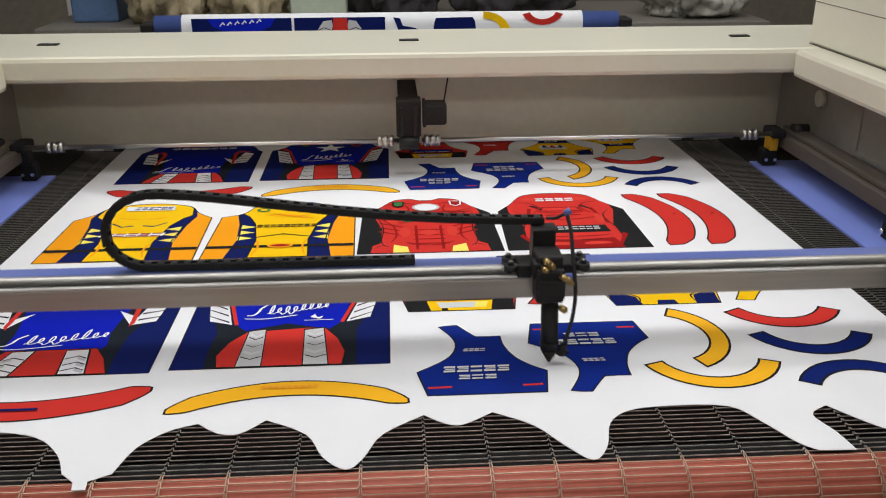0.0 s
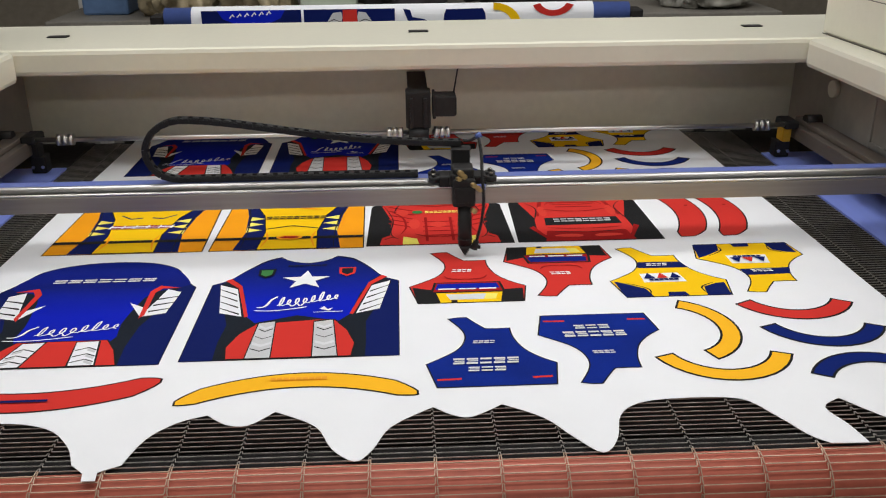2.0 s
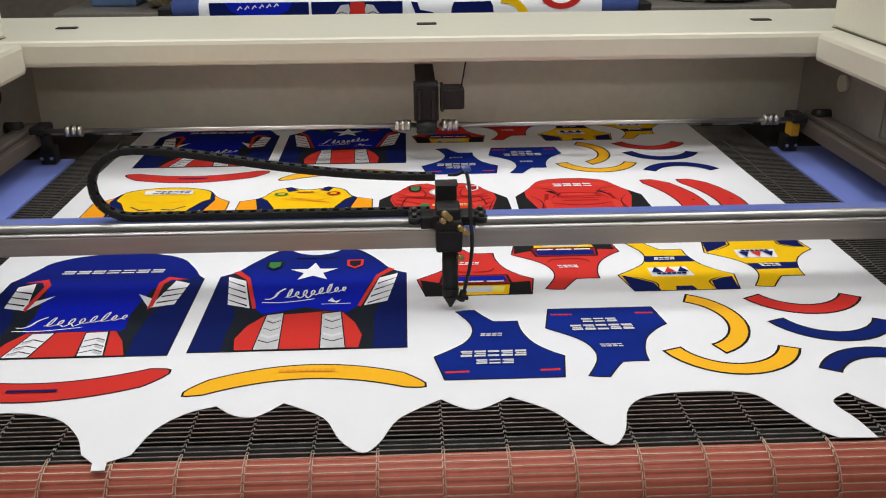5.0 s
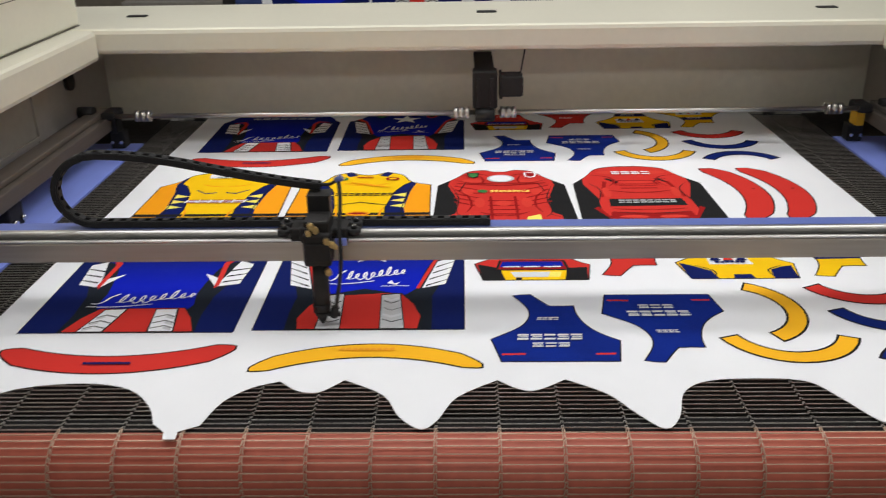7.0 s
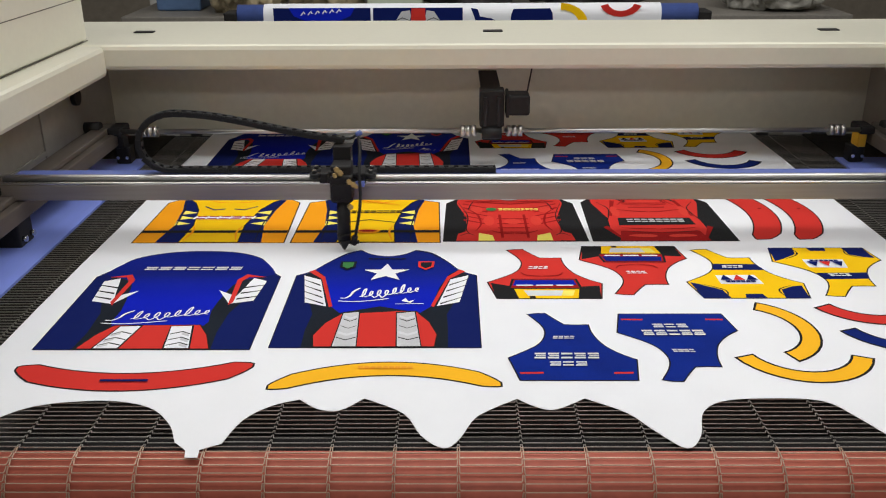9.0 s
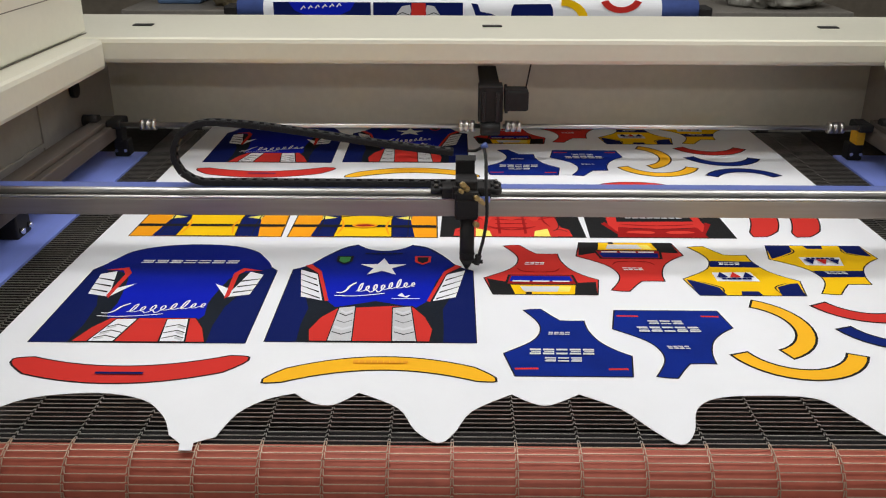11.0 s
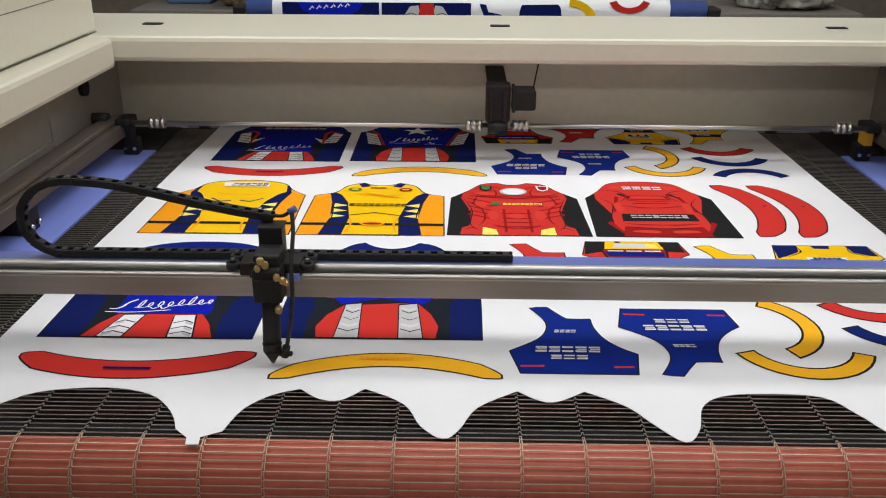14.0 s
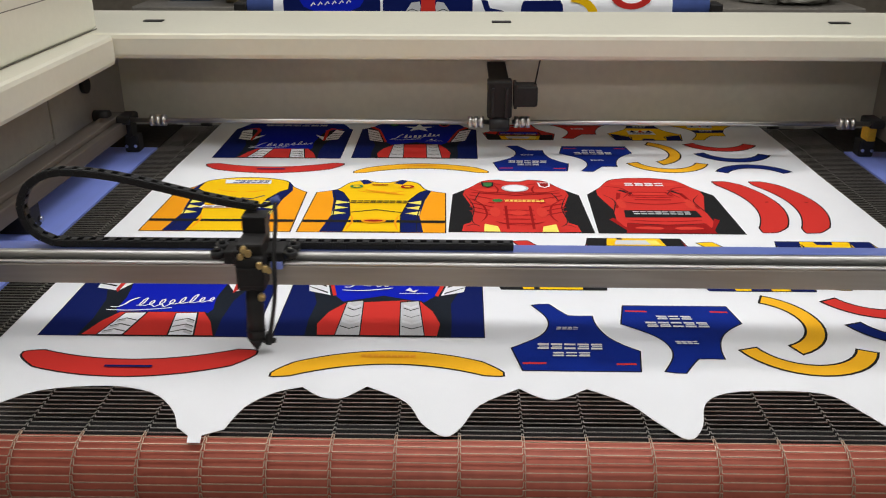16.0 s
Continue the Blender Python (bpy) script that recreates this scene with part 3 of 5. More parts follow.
        P.ink(FADE_BACK, X(curve([(0.098, 0.082), (0.094, 0.14), (0.086, 0.20), (0.072, 0.26), (0.030, 0.285), (0.014, 0.302), (0.046, 0.366), (0.10, 0.398), (0.17, 0.407), (0.24, 0.398), (0.292, 0.365), (0.328, 0.302), (0.312, 0.285), (0.268, 0.26), (0.254, 0.20), (0.248, 0.14), (0.248, 0.082), (0.17, 0.080)], 3, True)))
        for sgn in (0, 1):
            f = (lambda q: mirror(q, 0.171)) if sgn else (lambda q: q)
            P.ink(WHITE, X(f([(0.022, 0.262), (0.048, 0.276), (0.064, 0.196), (0.10, 0.222), (0.070, 0.166), (0.030, 0.178)])), 0.15 if sgn else 1)
            P.ink(RED, X(f([(0.026, 0.280), (0.064, 0.293), (0.077, 0.268), (0.071, 0.160), (0.064, 0.172), (0.067, 0.262), (0.058, 0.280)])), 0.15 if sgn else 1)
            for k in range(3):
                y = 0.246 - 0.024 * k
                P.ink(BLACK, X(f([(0.023 + 0.002 * k, y), (0.057 + 0.002 * k, y - 0.010), (0.057 + 0.002 * k, y - 0.016), (0.023 + 0.002 * k, y - 0.003)])), 0.15 if (sgn or k) else 1)
        tail = [(0.066, 0.0), (0.082, 0.050), (0.102, 0.084), (0.244, 0.086), (0.264, 0.050), (0.280, 0.0)]
        P.ink(BLACK, X(tail)).ink(RED, X(inset(tail, 0.0025)))
        for a in ((0.092, 0.136, 0.112, 0.150), (0.204, 0.248, 0.196, 0.234)):
            P.ink(BLACK, X([(a[0], 0.002), (a[1], 0.002), (a[3], 0.082), (a[2], 0.080)]), 0 if a[0] > 0.15 else 1)
            P.ink(WHITE, X([(a[0] + 0.003, 0.003), (a[1] - 0.003, 0.003), (a[3] - 0.003, 0.080), (a[2] + 0.002, 0.078)]), 0.4)
            sl = 1 if a[0] < 0.15 else -1
            for y in (0.014, 0.032, 0.052):
                l, r = a[0] + 0.004 + (a[2] - a[0]) * y / 0.082, a[1] - 0.004 + (a[3] - a[1]) * y / 0.082
                m = l + (r - l) * (0.42 if sl > 0 else 0.58)
                P.ink(BLACK, X([(l, y), (m, y + 0.009), (r, y + 0.001), (r, y - 0.002), (m, y + 0.006), (l, y - 0.003)]), 0.15)
                P.ink(SILVER, X([(l, y - 0.004), (m, y + 0.005), (m, y - 0.002), (l, y - 0.010)] if sl > 0 else [(r, y - 0.003), (m, y + 0.005), (m, y - 0.002), (r, y - 0.010)]), 0.1)
    ob = P.done("jersey_front_panel" if front else "jersey_back_panel", "royal blue and navy jersey panel with red and white trim")
    if front:
        s = Panel(place)
        s.layer = 15
        s.ink(WHITE, X(star_points(0.170, 0.292, 0.046, 0.40, 0.92)))
        s.done("star", "white five-pointed star", ob)
        script_mark(place, ob, x0 + 0.098, x0 + 0.243, 0.160, 0.228)
        for cx, m1, m2 in ((0.094, SLATE, GREEN), (0.245, RED, SLATE)):
            s = Panel(place)
            s.layer = 15
            sh = [(cx - 0.016, 0.345), (cx + 0.016, 0.345), (cx + 0.015, 0.318), (cx, 0.304), (cx - 0.015, 0.318)]
            s.ink(m1, X(sh)).ink(m2, X(inset(sh, 0.005)))
            s.done("emblem", "small plain shield emblem", ob)
        marks(place, "print_line", ob, SLATE, x0 + 0.130, x0 + 0.205, 0.357, 0.362, 7, 0, 5)
        s = Panel(place)
        s.layer = 15
        s.ink(WHITE, X([(0.205, 0.168), (0.222, 0.160), (0.228, 0.172), (0.218, 0.166), (0.212, 0.180)]))
        s.ink(WHITE, X([(0.195, 0.155), (0.245, 0.156), (0.245, 0.158), (0.195, 0.157)]), 0)
        s.done("bird_mark", "small white bird mark", ob)
    else:
        marks(place, "print_line", ob, CHALK, x0 + 0.078, x0 + 0.264, 0.312, 0.326, 7, 0.1, 3)
        script_mark(place, ob, x0 + 0.084, x0 + 0.258, 0.082, 0.142)
    return ob


def band(place, x0, y0, x1, y1, sag, wide, mat, name, label, ends=0.5):
    """A long curved strip between two ends; sag bows it, wide is its breadth."""
    a, b = Vector((x0, y0)), Vector((x1, y1))
    d = (b - a)
    n = Vector((-d.y, d.x)).normalized()
    def side(o, k):
        steps = [0, 0.02, 0.05, 0.09] + [0.14 + 0.06 * i for i in range(13)] + [0.91, 0.95, 0.98, 1]
        grow = lambda t: ends + (1 - ends) * min(1, min(t, 1 - t) / 0.09) ** 0.7
        return [tuple(a + d * t + n * (sag * 4 * t * (1 - t) + o * grow(t))) for t in steps[::k]]
    pts = side(-wide / 2, 1) + side(wide / 2, -1)
    p = Panel(place)
    p.ink(BLACK, pts).ink(mat, inset(pts, 0.0032))
    return p.done(name, label)


def arc_piece(place, cx, cy, r, a0, a1, wide, mat, label, name="neck_band"):
    """A ring sector: a short curved neck band."""
    n = 14
    out = [(cx + (r + wide / 2) * math.cos(radians(a0 + (a1 - a0) * k / n)), cy + (r + wide / 2) * math.sin(radians(a0 + (a1 - a0) * k / n))) for k in range(n + 1)]
    inn = [(cx + (r - wide / 2) * math.cos(radians(a0 + (a1 - a0) * k / n)), cy + (r - wide / 2) * math.sin(radians(a0 + (a1 - a0) * k / n))) for k in range(n + 1)]
    pts = out + inn[::-1]
    p = Panel(place)
    p.ink(BLACK, pts).ink(mat, inset(pts, 0.0040))
    return p.done(name, label)


def vest(place, style, label):
    """A racer-back side piece; flipped ones are drawn by turning the place."""
    out = [(0.002, 0.0), (0.180, 0.0), (0.190, 0.064)] + curve([(0.190, 0.064), (0.166, 0.084), (0.145, 0.112), (0.133, 0.150), (0.131, 0.183)], 4)[1:]
    out += [(0.110, 0.182), (0.090, 0.183), (0.076, 0.203), (0.062, 0.226), (0.045, 0.225), (0.029, 0.221)] + curve([(0.029, 0.221), (0.050, 0.178), (0.052, 0.144), (0.035, 0.109), (-0.012, 0.070)], 4)[1:]
    p = Panel(place)
    base = {"blue": DEEP, "red": RED, "gold": YELLOW}[style]
    p.ink(BLACK, out).ink(base, inset(out, 0.0024))
    if style == "blue":
        for a, b in ((0.004, 0.040), (0.146, 0.176)):
            p.ink(RED, [(a, 0.020), (b, 0.021), (b, 0.026), (a, 0.025)], 0 if a > 0.1 else 1)
    elif style == "red":
        p.ink(BLACK, inset([(0.0, 0.0), (0.180, 0.0), (0.185, 0.056), (0.13, 0.05), (0.04, 0.05), (-0.008, 0.07)], 0.002))
        p.ink(YELLOW, [(0.040, 0.002), (0.140, 0.002), (0.146, 0.040), (0.034, 0.040)])
        p.ink(CHALK, [(0.056, 0.012), (0.112, 0.012), (0.118, 0.034), (0.050, 0.034)])
        p.ink(LEMON, [(0.112, 0.012), (0.132, 0.012), (0.138, 0.034), (0.118, 0.034)], 0)
        p.ink(BLACK, [(0.024, 0.040), (0.152, 0.040), (0.147, 0.083), (0.032, 0.083)])
        p.ink(DARKRED, [(0.029, 0.044), (0.147, 0.044), (0.143, 0.080), (0.036, 0.080)], 0.4)
        p.ink(FADE_FRONT, [(0.033, 0.054), (0.143, 0.056), (0.140, 0.077), (0.038, 0.077)], 0.3)
        p.ink(BLACK, [(0.058, 0.001), (0.068, 0.001), (0.068, 0.010), (0.058, 0.010)])
        for sg in (0, 1):
            f = (lambda q: mirror(q, 0.088)) if sg else (lambda q: q)
            p.crease(DARKRED, f([(0.050, 0.112), (0.060, 0.098), (0.088, 0.094)]), 0.004, 0.05)
    else:
        p.ink(NAVY, inset([(0.0, 0.0), (0.050, 0.0), (0.044, 0.035), (0.012, 0.06), (-0.008, 0.072)], 0.002))
        p.ink(NAVY, inset([(0.180, 0.0), (0.136, 0.0), (0.140, 0.038), (0.165, 0.052), (0.184, 0.056)], 0.002), 0)
        p.ink(NAVY, [(0.049, 0.124), (0.140, 0.122), (0.132, 0.150), (0.056, 0.152)], 0)
        p.crease(BLACK, [(0.044, 0.008), (0.046, 0.034), (0.014, 0.060)], 0.003)
        p.crease(BLACK, [(0.140, 0.008), (0.138, 0.036), (0.164, 0.054)], 0.003)
        p.ink(WHITE, [(0.046, 0.060), (0.120, 0.060), (0.114, 0.100), (0.046, 0.098)])
        p.ink(NAVY, inset([(0.070, 0.0), (0.110, 0.0), (0.106, 0.020), (0.074, 0.020)], 0.002), 0)
    ob = p.done("vest_panel", label)
    if style == "blue":
        marks(place, "print_line", ob, CHALK, 0.028, 0.132, 0.064, 0.082, 5, 0.1, 7)
        marks(place, "print_line", ob, CHALK, 0.050, 0.110, 0.042, 0.055, 3, 0.1, 8)
        marks(place, "print_line", ob, CHALK, 0.064, 0.100, 0.129, 0.138, 4, 0.2, 9)
    elif style == "red":
        marks(place, "print_line", ob, WHITE, 0.064, 0.100, 0.126, 0.137, 4, 0.2, 10)
        marks(place, "print_line", ob, WHITE, 0.036, 0.140, 0.050, 0.055, 3, 0, 11)
    else:
        marks(place, "print_line", ob, WHITE, 0.066, 0.104, 0.130, 0.141, 4, 0.2, 12)
        for k, m in enumerate((NAVY, RED, NAVY)):
            s = Panel(place)
            s.layer = 15
            x = 0.049 + 0.0225 * k
            s.ink(m, [(x, 0.074), (x + 0.020, 0.074), (x + 0.010, 0.097)])
            s.done("emblem", "plain triangular emblem", ob)
        marks(place, "print_line", ob, NAVY, 0.056, 0.108, 0.065, 0.072, 6, 0, 13)
    return ob


def at(place, x, y, sx=1.0, sy=1.0, k=1.0):
    return lambda u, v: place(x + u * sx * k, y + v * sy * k)


GY = 0.447


def jersey_gold(place, x0, front):
    P = Panel(place)
    X = lambda pts: [(x0 + x, GY + y) for x, y in pts]
    W = 0.312
    if front:
        top = curve([(0.005, 0.250), (0.05, 0.272), (0.075, 0.322), (0.112, 0.344)], 4) + curve([(0.112, 0.344), (0.135, 0.328), (0.155, 0.324), (0.175, 0.328), (0.198, 0.344)], 4)[1:] + curve([(0.198, 0.344), (0.238, 0.322), (0.262, 0.272), (W - 0.005, 0.250)], 4)[1:]
    else:
        top = curve([(0.005, 0.250), (0.04, 0.286), (0.062, 0.330), (0.11, 0.352), (0.155, 0.357), (0.20, 0.352), (0.248, 0.330), (0.272, 0.286), (W - 0.005, 0.250)], 4)
    body = [(0, 0)] + top + [(W, 0)]
    P.ink(BLACK, X(body)).ink(AMBER, X(inset(body, 0.0025)))
    mid = [(0.048, 0.003), (0.06, 0.10), (0.052, 0.20), (0.040, 0.262)] + [(x, y - 0.004) for x, y in top if 0.04 < x < W - 0.04] + [(W - 0.040, 0.262), (W - 0.052, 0.20), (W - 0.06, 0.10), (W - 0.048, 0.003)]
    P.ink(NAVY, X(mid))
    core = [(0.094, 0.003), (0.100, 0.10), (0.086, 0.20), (0.066, 0.250), (0.050, 0.268)] + [(x, y - 0.003) for x, y in top if 0.052 < x < W - 0.052] + [(W - 0.050, 0.268), (W - 0.066, 0.250), (W - 0.086, 0.20), (W - 0.10, 0.10), (W - 0.094, 0.003)]
    P.ink(BLACK, X(core)).ink(YELLOW, X(inset(core, 0.0025)))
    for sgn in (0, 1):
        f = (lambda q: mirror(q, W / 2)) if sgn else (lambda q: q)
        for k in range(3):
            y = 0.10 + 0.034 * k
            P.ink(LEMON, X(f([(0.060, y), (0.092, y + 0.012), (0.060, y + 0.026)])), 0.15 if (sgn or k) else 1)
        if front:
            P.ink(NAVY, X(f([(0.098, 0.335), (0.113, 0.342), (0.132, 0.316), (0.110, 0.306)])), 0)
        else:
            P.ink(NAVY, X(f([(0.098, 0.224), (0.122, 0.202), (0.146, 0.208), (0.146, 0.202), (0.122, 0.196), (0.096, 0.220)])), 0)
    P.ink(BLACK, X([(0.004, 0.056), (W - 0.004, 0.056), (W - 0.004, 0.070), (0.004, 0.070)]))
    P.ink(BLACK, X([(0.10, 0.118), (0.155, 0.136), (0.212, 0.118), (0.212, 0.114), (0.155, 0.131), (0.10, 0.114)])) if front else None
    for sgn in (0, 1):
        f = (lambda q: mirror(q, W / 2)) if sgn else (lambda q: q)
        P.crease(AMBER, X(f([(0.100, 0.262), (0.122, 0.250), (0.152, 0.246)])), 0.004, 0.05)
        P.crease(AMBER, X(f([(0.104, 0.100), (0.110, 0.060), (0.102, 0.014)])), 0.005, 0.05)
        P.crease(BLACK, X(f([(0.062, 0.005), (0.064, 0.100), (0.056, 0.200), (0.044, 0.260)])), 0.003, 0.05)
    ob = P.done("jersey_front_panel" if front else "jersey_back_panel", "yellow and amber jersey panel with navy trim")
    if front:
        marks(place, "print_line", ob, BLACK, x0 + 0.092, x0 + 0.224, GY + 0.174, GY + 0.190, 9, 0.05, 21)
        for cx, m in ((0.095, GREEN), (0.215, DARKRED)):
            s = Panel(place)
            s.layer = 15
            s.ink(m, X(disc(cx, 0.288, 0.016, 0.012))).ink(YELLOW, X(disc(cx, 0.288, 0.009, 0.006)))
            s.done("emblem", "small oval emblem", ob)
        s = Panel(place)
        s.layer = 15
        for k in range(4):
            s.ink(AMBER, X([(0.118 + 0.012 * k, 0.262 - 0.003 * k), (0.175 + 0.012 * k, 0.236 - 0.003 * k), (0.178 + 0.012 * k, 0.238 - 0.003 * k), (0.121 + 0.012 * k, 0.265 - 0.003 * k)]), 0.3)
        s.ink(DARKRED, X([(0.130, 0.296), (0.170, 0.296), (0.168, 0.302), (0.132, 0.302)]))
        s.ink(AMBER, X(disc(0.156, 0.062, 0.027, 0.013))).ink(DARKRED, X(disc(0.156, 0.062, 0.020, 0.006)))
        s.done("print_marks", "amber stripes and an oval badge", ob)
    else:
        s = Panel(place)
        s.layer = 15
        s.ink(WHITE, X([(0.106, 0.302), (0.214, 0.302), (0.210, 0.330), (0.102, 0.330)]))
        s.done("label_patch", "white rectangular print patch", ob)
        s = Panel(place)
        s.layer = 15
        s.ink(WHITE, X([(0.090, 0.136), (0.222, 0.136), (0.226, 0.155), (0.094, 0.155)]), 0)
        s.done("label_patch", "white rectangular print patch", ob)
        marks(place, "print_line", ob, NAVY, x0 + 0.122, x0 + 0.206, GY + 0.307, GY + 0.325, 6, 0.2, 22, 17)
        marks(place, "print_line", ob, DARKRED, x0 + 0.094, x0 + 0.220, GY + 0.137, GY + 0.154, 5, 0.2, 23, 17)
    return ob


def jersey_red(place, x0, front):
    P = Panel(place)
    X = lambda pts: [(x0 + x, 0.453 + y) for x, y in pts]
    W = 0.303
    if front:
        top = curve([(0.006, 0.235), (0.045, 0.285), (0.078, 0.335), (0.118, 0.346)], 4) + curve([(0.118, 0.346), (0.136, 0.334), (0.152, 0.332), (0.168, 0.334), (0.186, 0.346)], 4)[1:] + curve([(0.186, 0.346), (0.226, 0.335), (0.258, 0.285), (W - 0.006, 0.235)], 4)[1:]
    else:
        top = curve([(0.006, 0.240), (0.04, 0.29), (0.07, 0.345), (0.11, 0.363), (0.152, 0.366), (0.19, 0.363), (0.232, 0.345), (0.262, 0.29), (W - 0.006, 0.240)], 4)
    body = [(0, 0)] + top + [(W, 0)]
    P.ink(BLACK, X(body))
    core = [(0.058, 0.004), (0.066, 0.03), (0.048, 0.06), (0.052, 0.14), (0.030, 0.235)] + [(x, y - 0.004) for x, y in top if 0.03 < x < W - 0.03] + [(W - 0.030, 0.235), (W - 0.052, 0.14), (W - 0.048, 0.06), (W - 0.066, 0.03), (W - 0.058, 0.004)]
    P.ink(RED, X(core))
    if front:
        for k in range(5):
            y = 0.235 - 0.026 * k
            for sgn in (0, 1):
                f = (lambda q: mirror(q, W / 2)) if sgn else (lambda q: q)
                P.ink(DARKRED, X(f([(0.045, y), (0.10, y - 0.030), (0.10, y - 0.035), (0.045, y - 0.007)])), 0.15 if (sgn or k) else 1)
        P.ink(DARKRED, X([(0.122, 0.02), (0.128, 0.02), (0.128, 0.160), (0.122, 0.160)]), 0)
        P.ink(DARKRED, X([(0.176, 0.02), (0.182, 0.02), (0.182, 0.160), (0.176, 0.160)]), 0)
        for y in (0.05, 0.075, 0.10, 0.13):
            P.ink(DARKRED, X([(0.118, y), (0.186, y), (0.186, y + 0.005), (0.118, y + 0.005)]), 0.2)
        for sgn in (0, 1):
            f = (lambda q: mirror(q, W / 2)) if sgn else (lambda q: q)
            P.ink(LEMON, X(f([(0.074, 0.004), (0.108, 0.004), (0.104, 0.034), (0.076, 0.048)])), 0.15 if sgn else 1)
            P.ink(RED, X(f([(0.028, 0.004), (0.062, 0.004), (0.070, 0.034), (0.050, 0.058), (0.032, 0.042)])), 0.15 if sgn else 0.3)
        P.ink(DARKRED, X([(0.05, 0.250), (0.152, 0.232), (0.254, 0.250), (0.254, 0.245), (0.152, 0.226), (0.05, 0.245)]), 0.2)
    else:
        P.ink(DARKRED, X([(0.058, 0.004), (0.245, 0.004), (0.235, 0.060), (0.152, 0.052), (0.068, 0.060)]))
        P.ink(DARKRED, X([(0.058, 0.150), (0.064, 0.150), (0.085, 0.250), (0.076, 0.256)]), 0)
        P.ink(DARKRED, X([(0.245, 0.150), (0.239, 0.150), (0.218, 0.250), (0.227, 0.256)]), 0)
        for a in ((0.080, 0.272), (0.196, 0.272)):
            P.ink(BLACK, X([(a[0], a[1]), (a[0] + 0.026, a[1] - 0.030), (a[0] + 0.030, a[1] - 0.026), (a[0] + 0.010, a[1] + 0.004)]), 0)
        P.ink(DARKRED, X([(0.110, 0.262), (0.192, 0.262), (0.204, 0.232), (0.098, 0.232)]), 0)
        P.ink(RED, X([(0.114, 0.257), (0.188, 0.257), (0.196, 0.237), (0.106, 0.237)]), 0.4)
        P.ink(DARKRED, X([(0.110, 0.210), (0.192, 0.210), (0.192, 0.204), (0.110, 0.204)]), 0.2)
        P.ink(BLACK, X([(0.070, 0.092), (0.236, 0.096), (0.232, 0.138), (0.074, 0.138)]))
        P.ink(DARKRED, X([(0.034, 0.08), (0.060, 0.02), (0.066, 0.02), (0.044, 0.09)]), 0)
        P.ink(DARKRED, X([(0.269, 0.08), (0.243, 0.02), (0.237, 0.02), (0.259, 0.09)]), 0)
    if front:
        glow = [disc(0.085, 0.262, 0.026, 0.012), disc(0.100, 0.120, 0.012, 0.030), disc(0.152, 0.115, 0.018, 0.016), disc(0.075, 0.190, 0.014, 0.020)]
        dark = [[(0.045, 0.270), (0.080, 0.250), (0.118, 0.246), (0.150, 0.240)], [(0.060, 0.300), (0.098, 0.312), (0.126, 0.300)], [(0.050, 0.200), (0.075, 0.160), (0.082, 0.100), (0.070, 0.060)], [(0.100, 0.062), (0.125, 0.046), (0.151, 0.042)], [(0.104, 0.300), (0.112, 0.270), (0.108, 0.246)]]
        black = [[(0.034, 0.236), (0.054, 0.150), (0.050, 0.066), (0.064, 0.034)], [(0.070, 0.250), (0.062, 0.222), (0.056, 0.190)], [(0.036, 0.030), (0.052, 0.044), (0.066, 0.034)]]
    else:
        glow = [disc(0.100, 0.318, 0.030, 0.012), disc(0.152, 0.247, 0.034, 0.006), disc(0.075, 0.180, 0.010, 0.032), disc(0.110, 0.030, 0.030, 0.010)]
        dark = [[(0.050, 0.300), (0.090, 0.286), (0.102, 0.252), (0.086, 0.220)], [(0.100, 0.226), (0.130, 0.222), (0.152, 0.222)], [(0.080, 0.192), (0.120, 0.180), (0.152, 0.176)], [(0.072, 0.078), (0.110, 0.072), (0.152, 0.070)], [(0.064, 0.032), (0.100, 0.022), (0.152, 0.020)]]
        black = [[(0.042, 0.240), (0.062, 0.200), (0.056, 0.150), (0.042, 0.092)], [(0.078, 0.270), (0.100, 0.268), (0.112, 0.240)], [(0.070, 0.060), (0.110, 0.052), (0.152, 0.050)]]
    P.layer += 0.3
    for sgn in (0, 1):
        f = (lambda q: mirror(q, W / 2)) if sgn else (lambda q: q)
        for q in glow:
            P.ink(SCARLET, X(f(q)), 0.03)
        for q in dark:
            P.crease(DARKRED, X(f(q)), 0.005, 0.03)
        for q in black:
            P.crease(BLACK, X(f(q)), 0.0028, 0.03)
    ob = P.done("jersey_front_panel" if front else "jersey_back_panel", "red and black jersey panel with moulded armour print")
    if front:
        s = Panel(place)
        s.layer = 15
        s.ink(SILVER, X(disc(0.152, 0.276, 0.032, 0.026))).ink(WHITE, X(disc(0.152, 0.276, 0.026, 0.021)))
        s.done("chest_disc", "white glowing disc print", ob)
        for cx, m in ((0.088, GREEN), (0.222, DARKRED)):
            s = Panel(place)
            s.layer = 15
            sq = [(cx - 0.015, 0.318), (cx + 0.015, 0.318), (cx + 0.013, 0.290), (cx, 0.280), (cx - 0.013, 0.290)]
            s.ink(BLACK if m is GREEN else WHITE, X(sq)).ink(m, X(inset(sq, 0.004)))
            s.done("emblem", "small plain shield emblem", ob)
        s = Panel(place)
        s.layer = 15
        s.ink(GREEN, X(disc(0.108, 0.190, 0.012, 0.010)))
        s.done("emblem", "small green disc emblem", ob)
        marks(place, "print_line", ob, LEMON, x0 + 0.124, x0 + 0.214, 0.453 + 0.184, 0.453 + 0.196, 9, 0, 31)
    else:
        marks(place, "print_line", ob, WHITE, x0 + 0.102, x0 + 0.196, 0.453 + 0.301, 0.453 + 0.321, 4, 0, 32)
        marks(place, "print_line", ob, SILVER, x0 + 0.090, x0 + 0.216, 0.453 + 0.108, 0.453 + 0.126, 8, 0, 33, 17)
    return ob


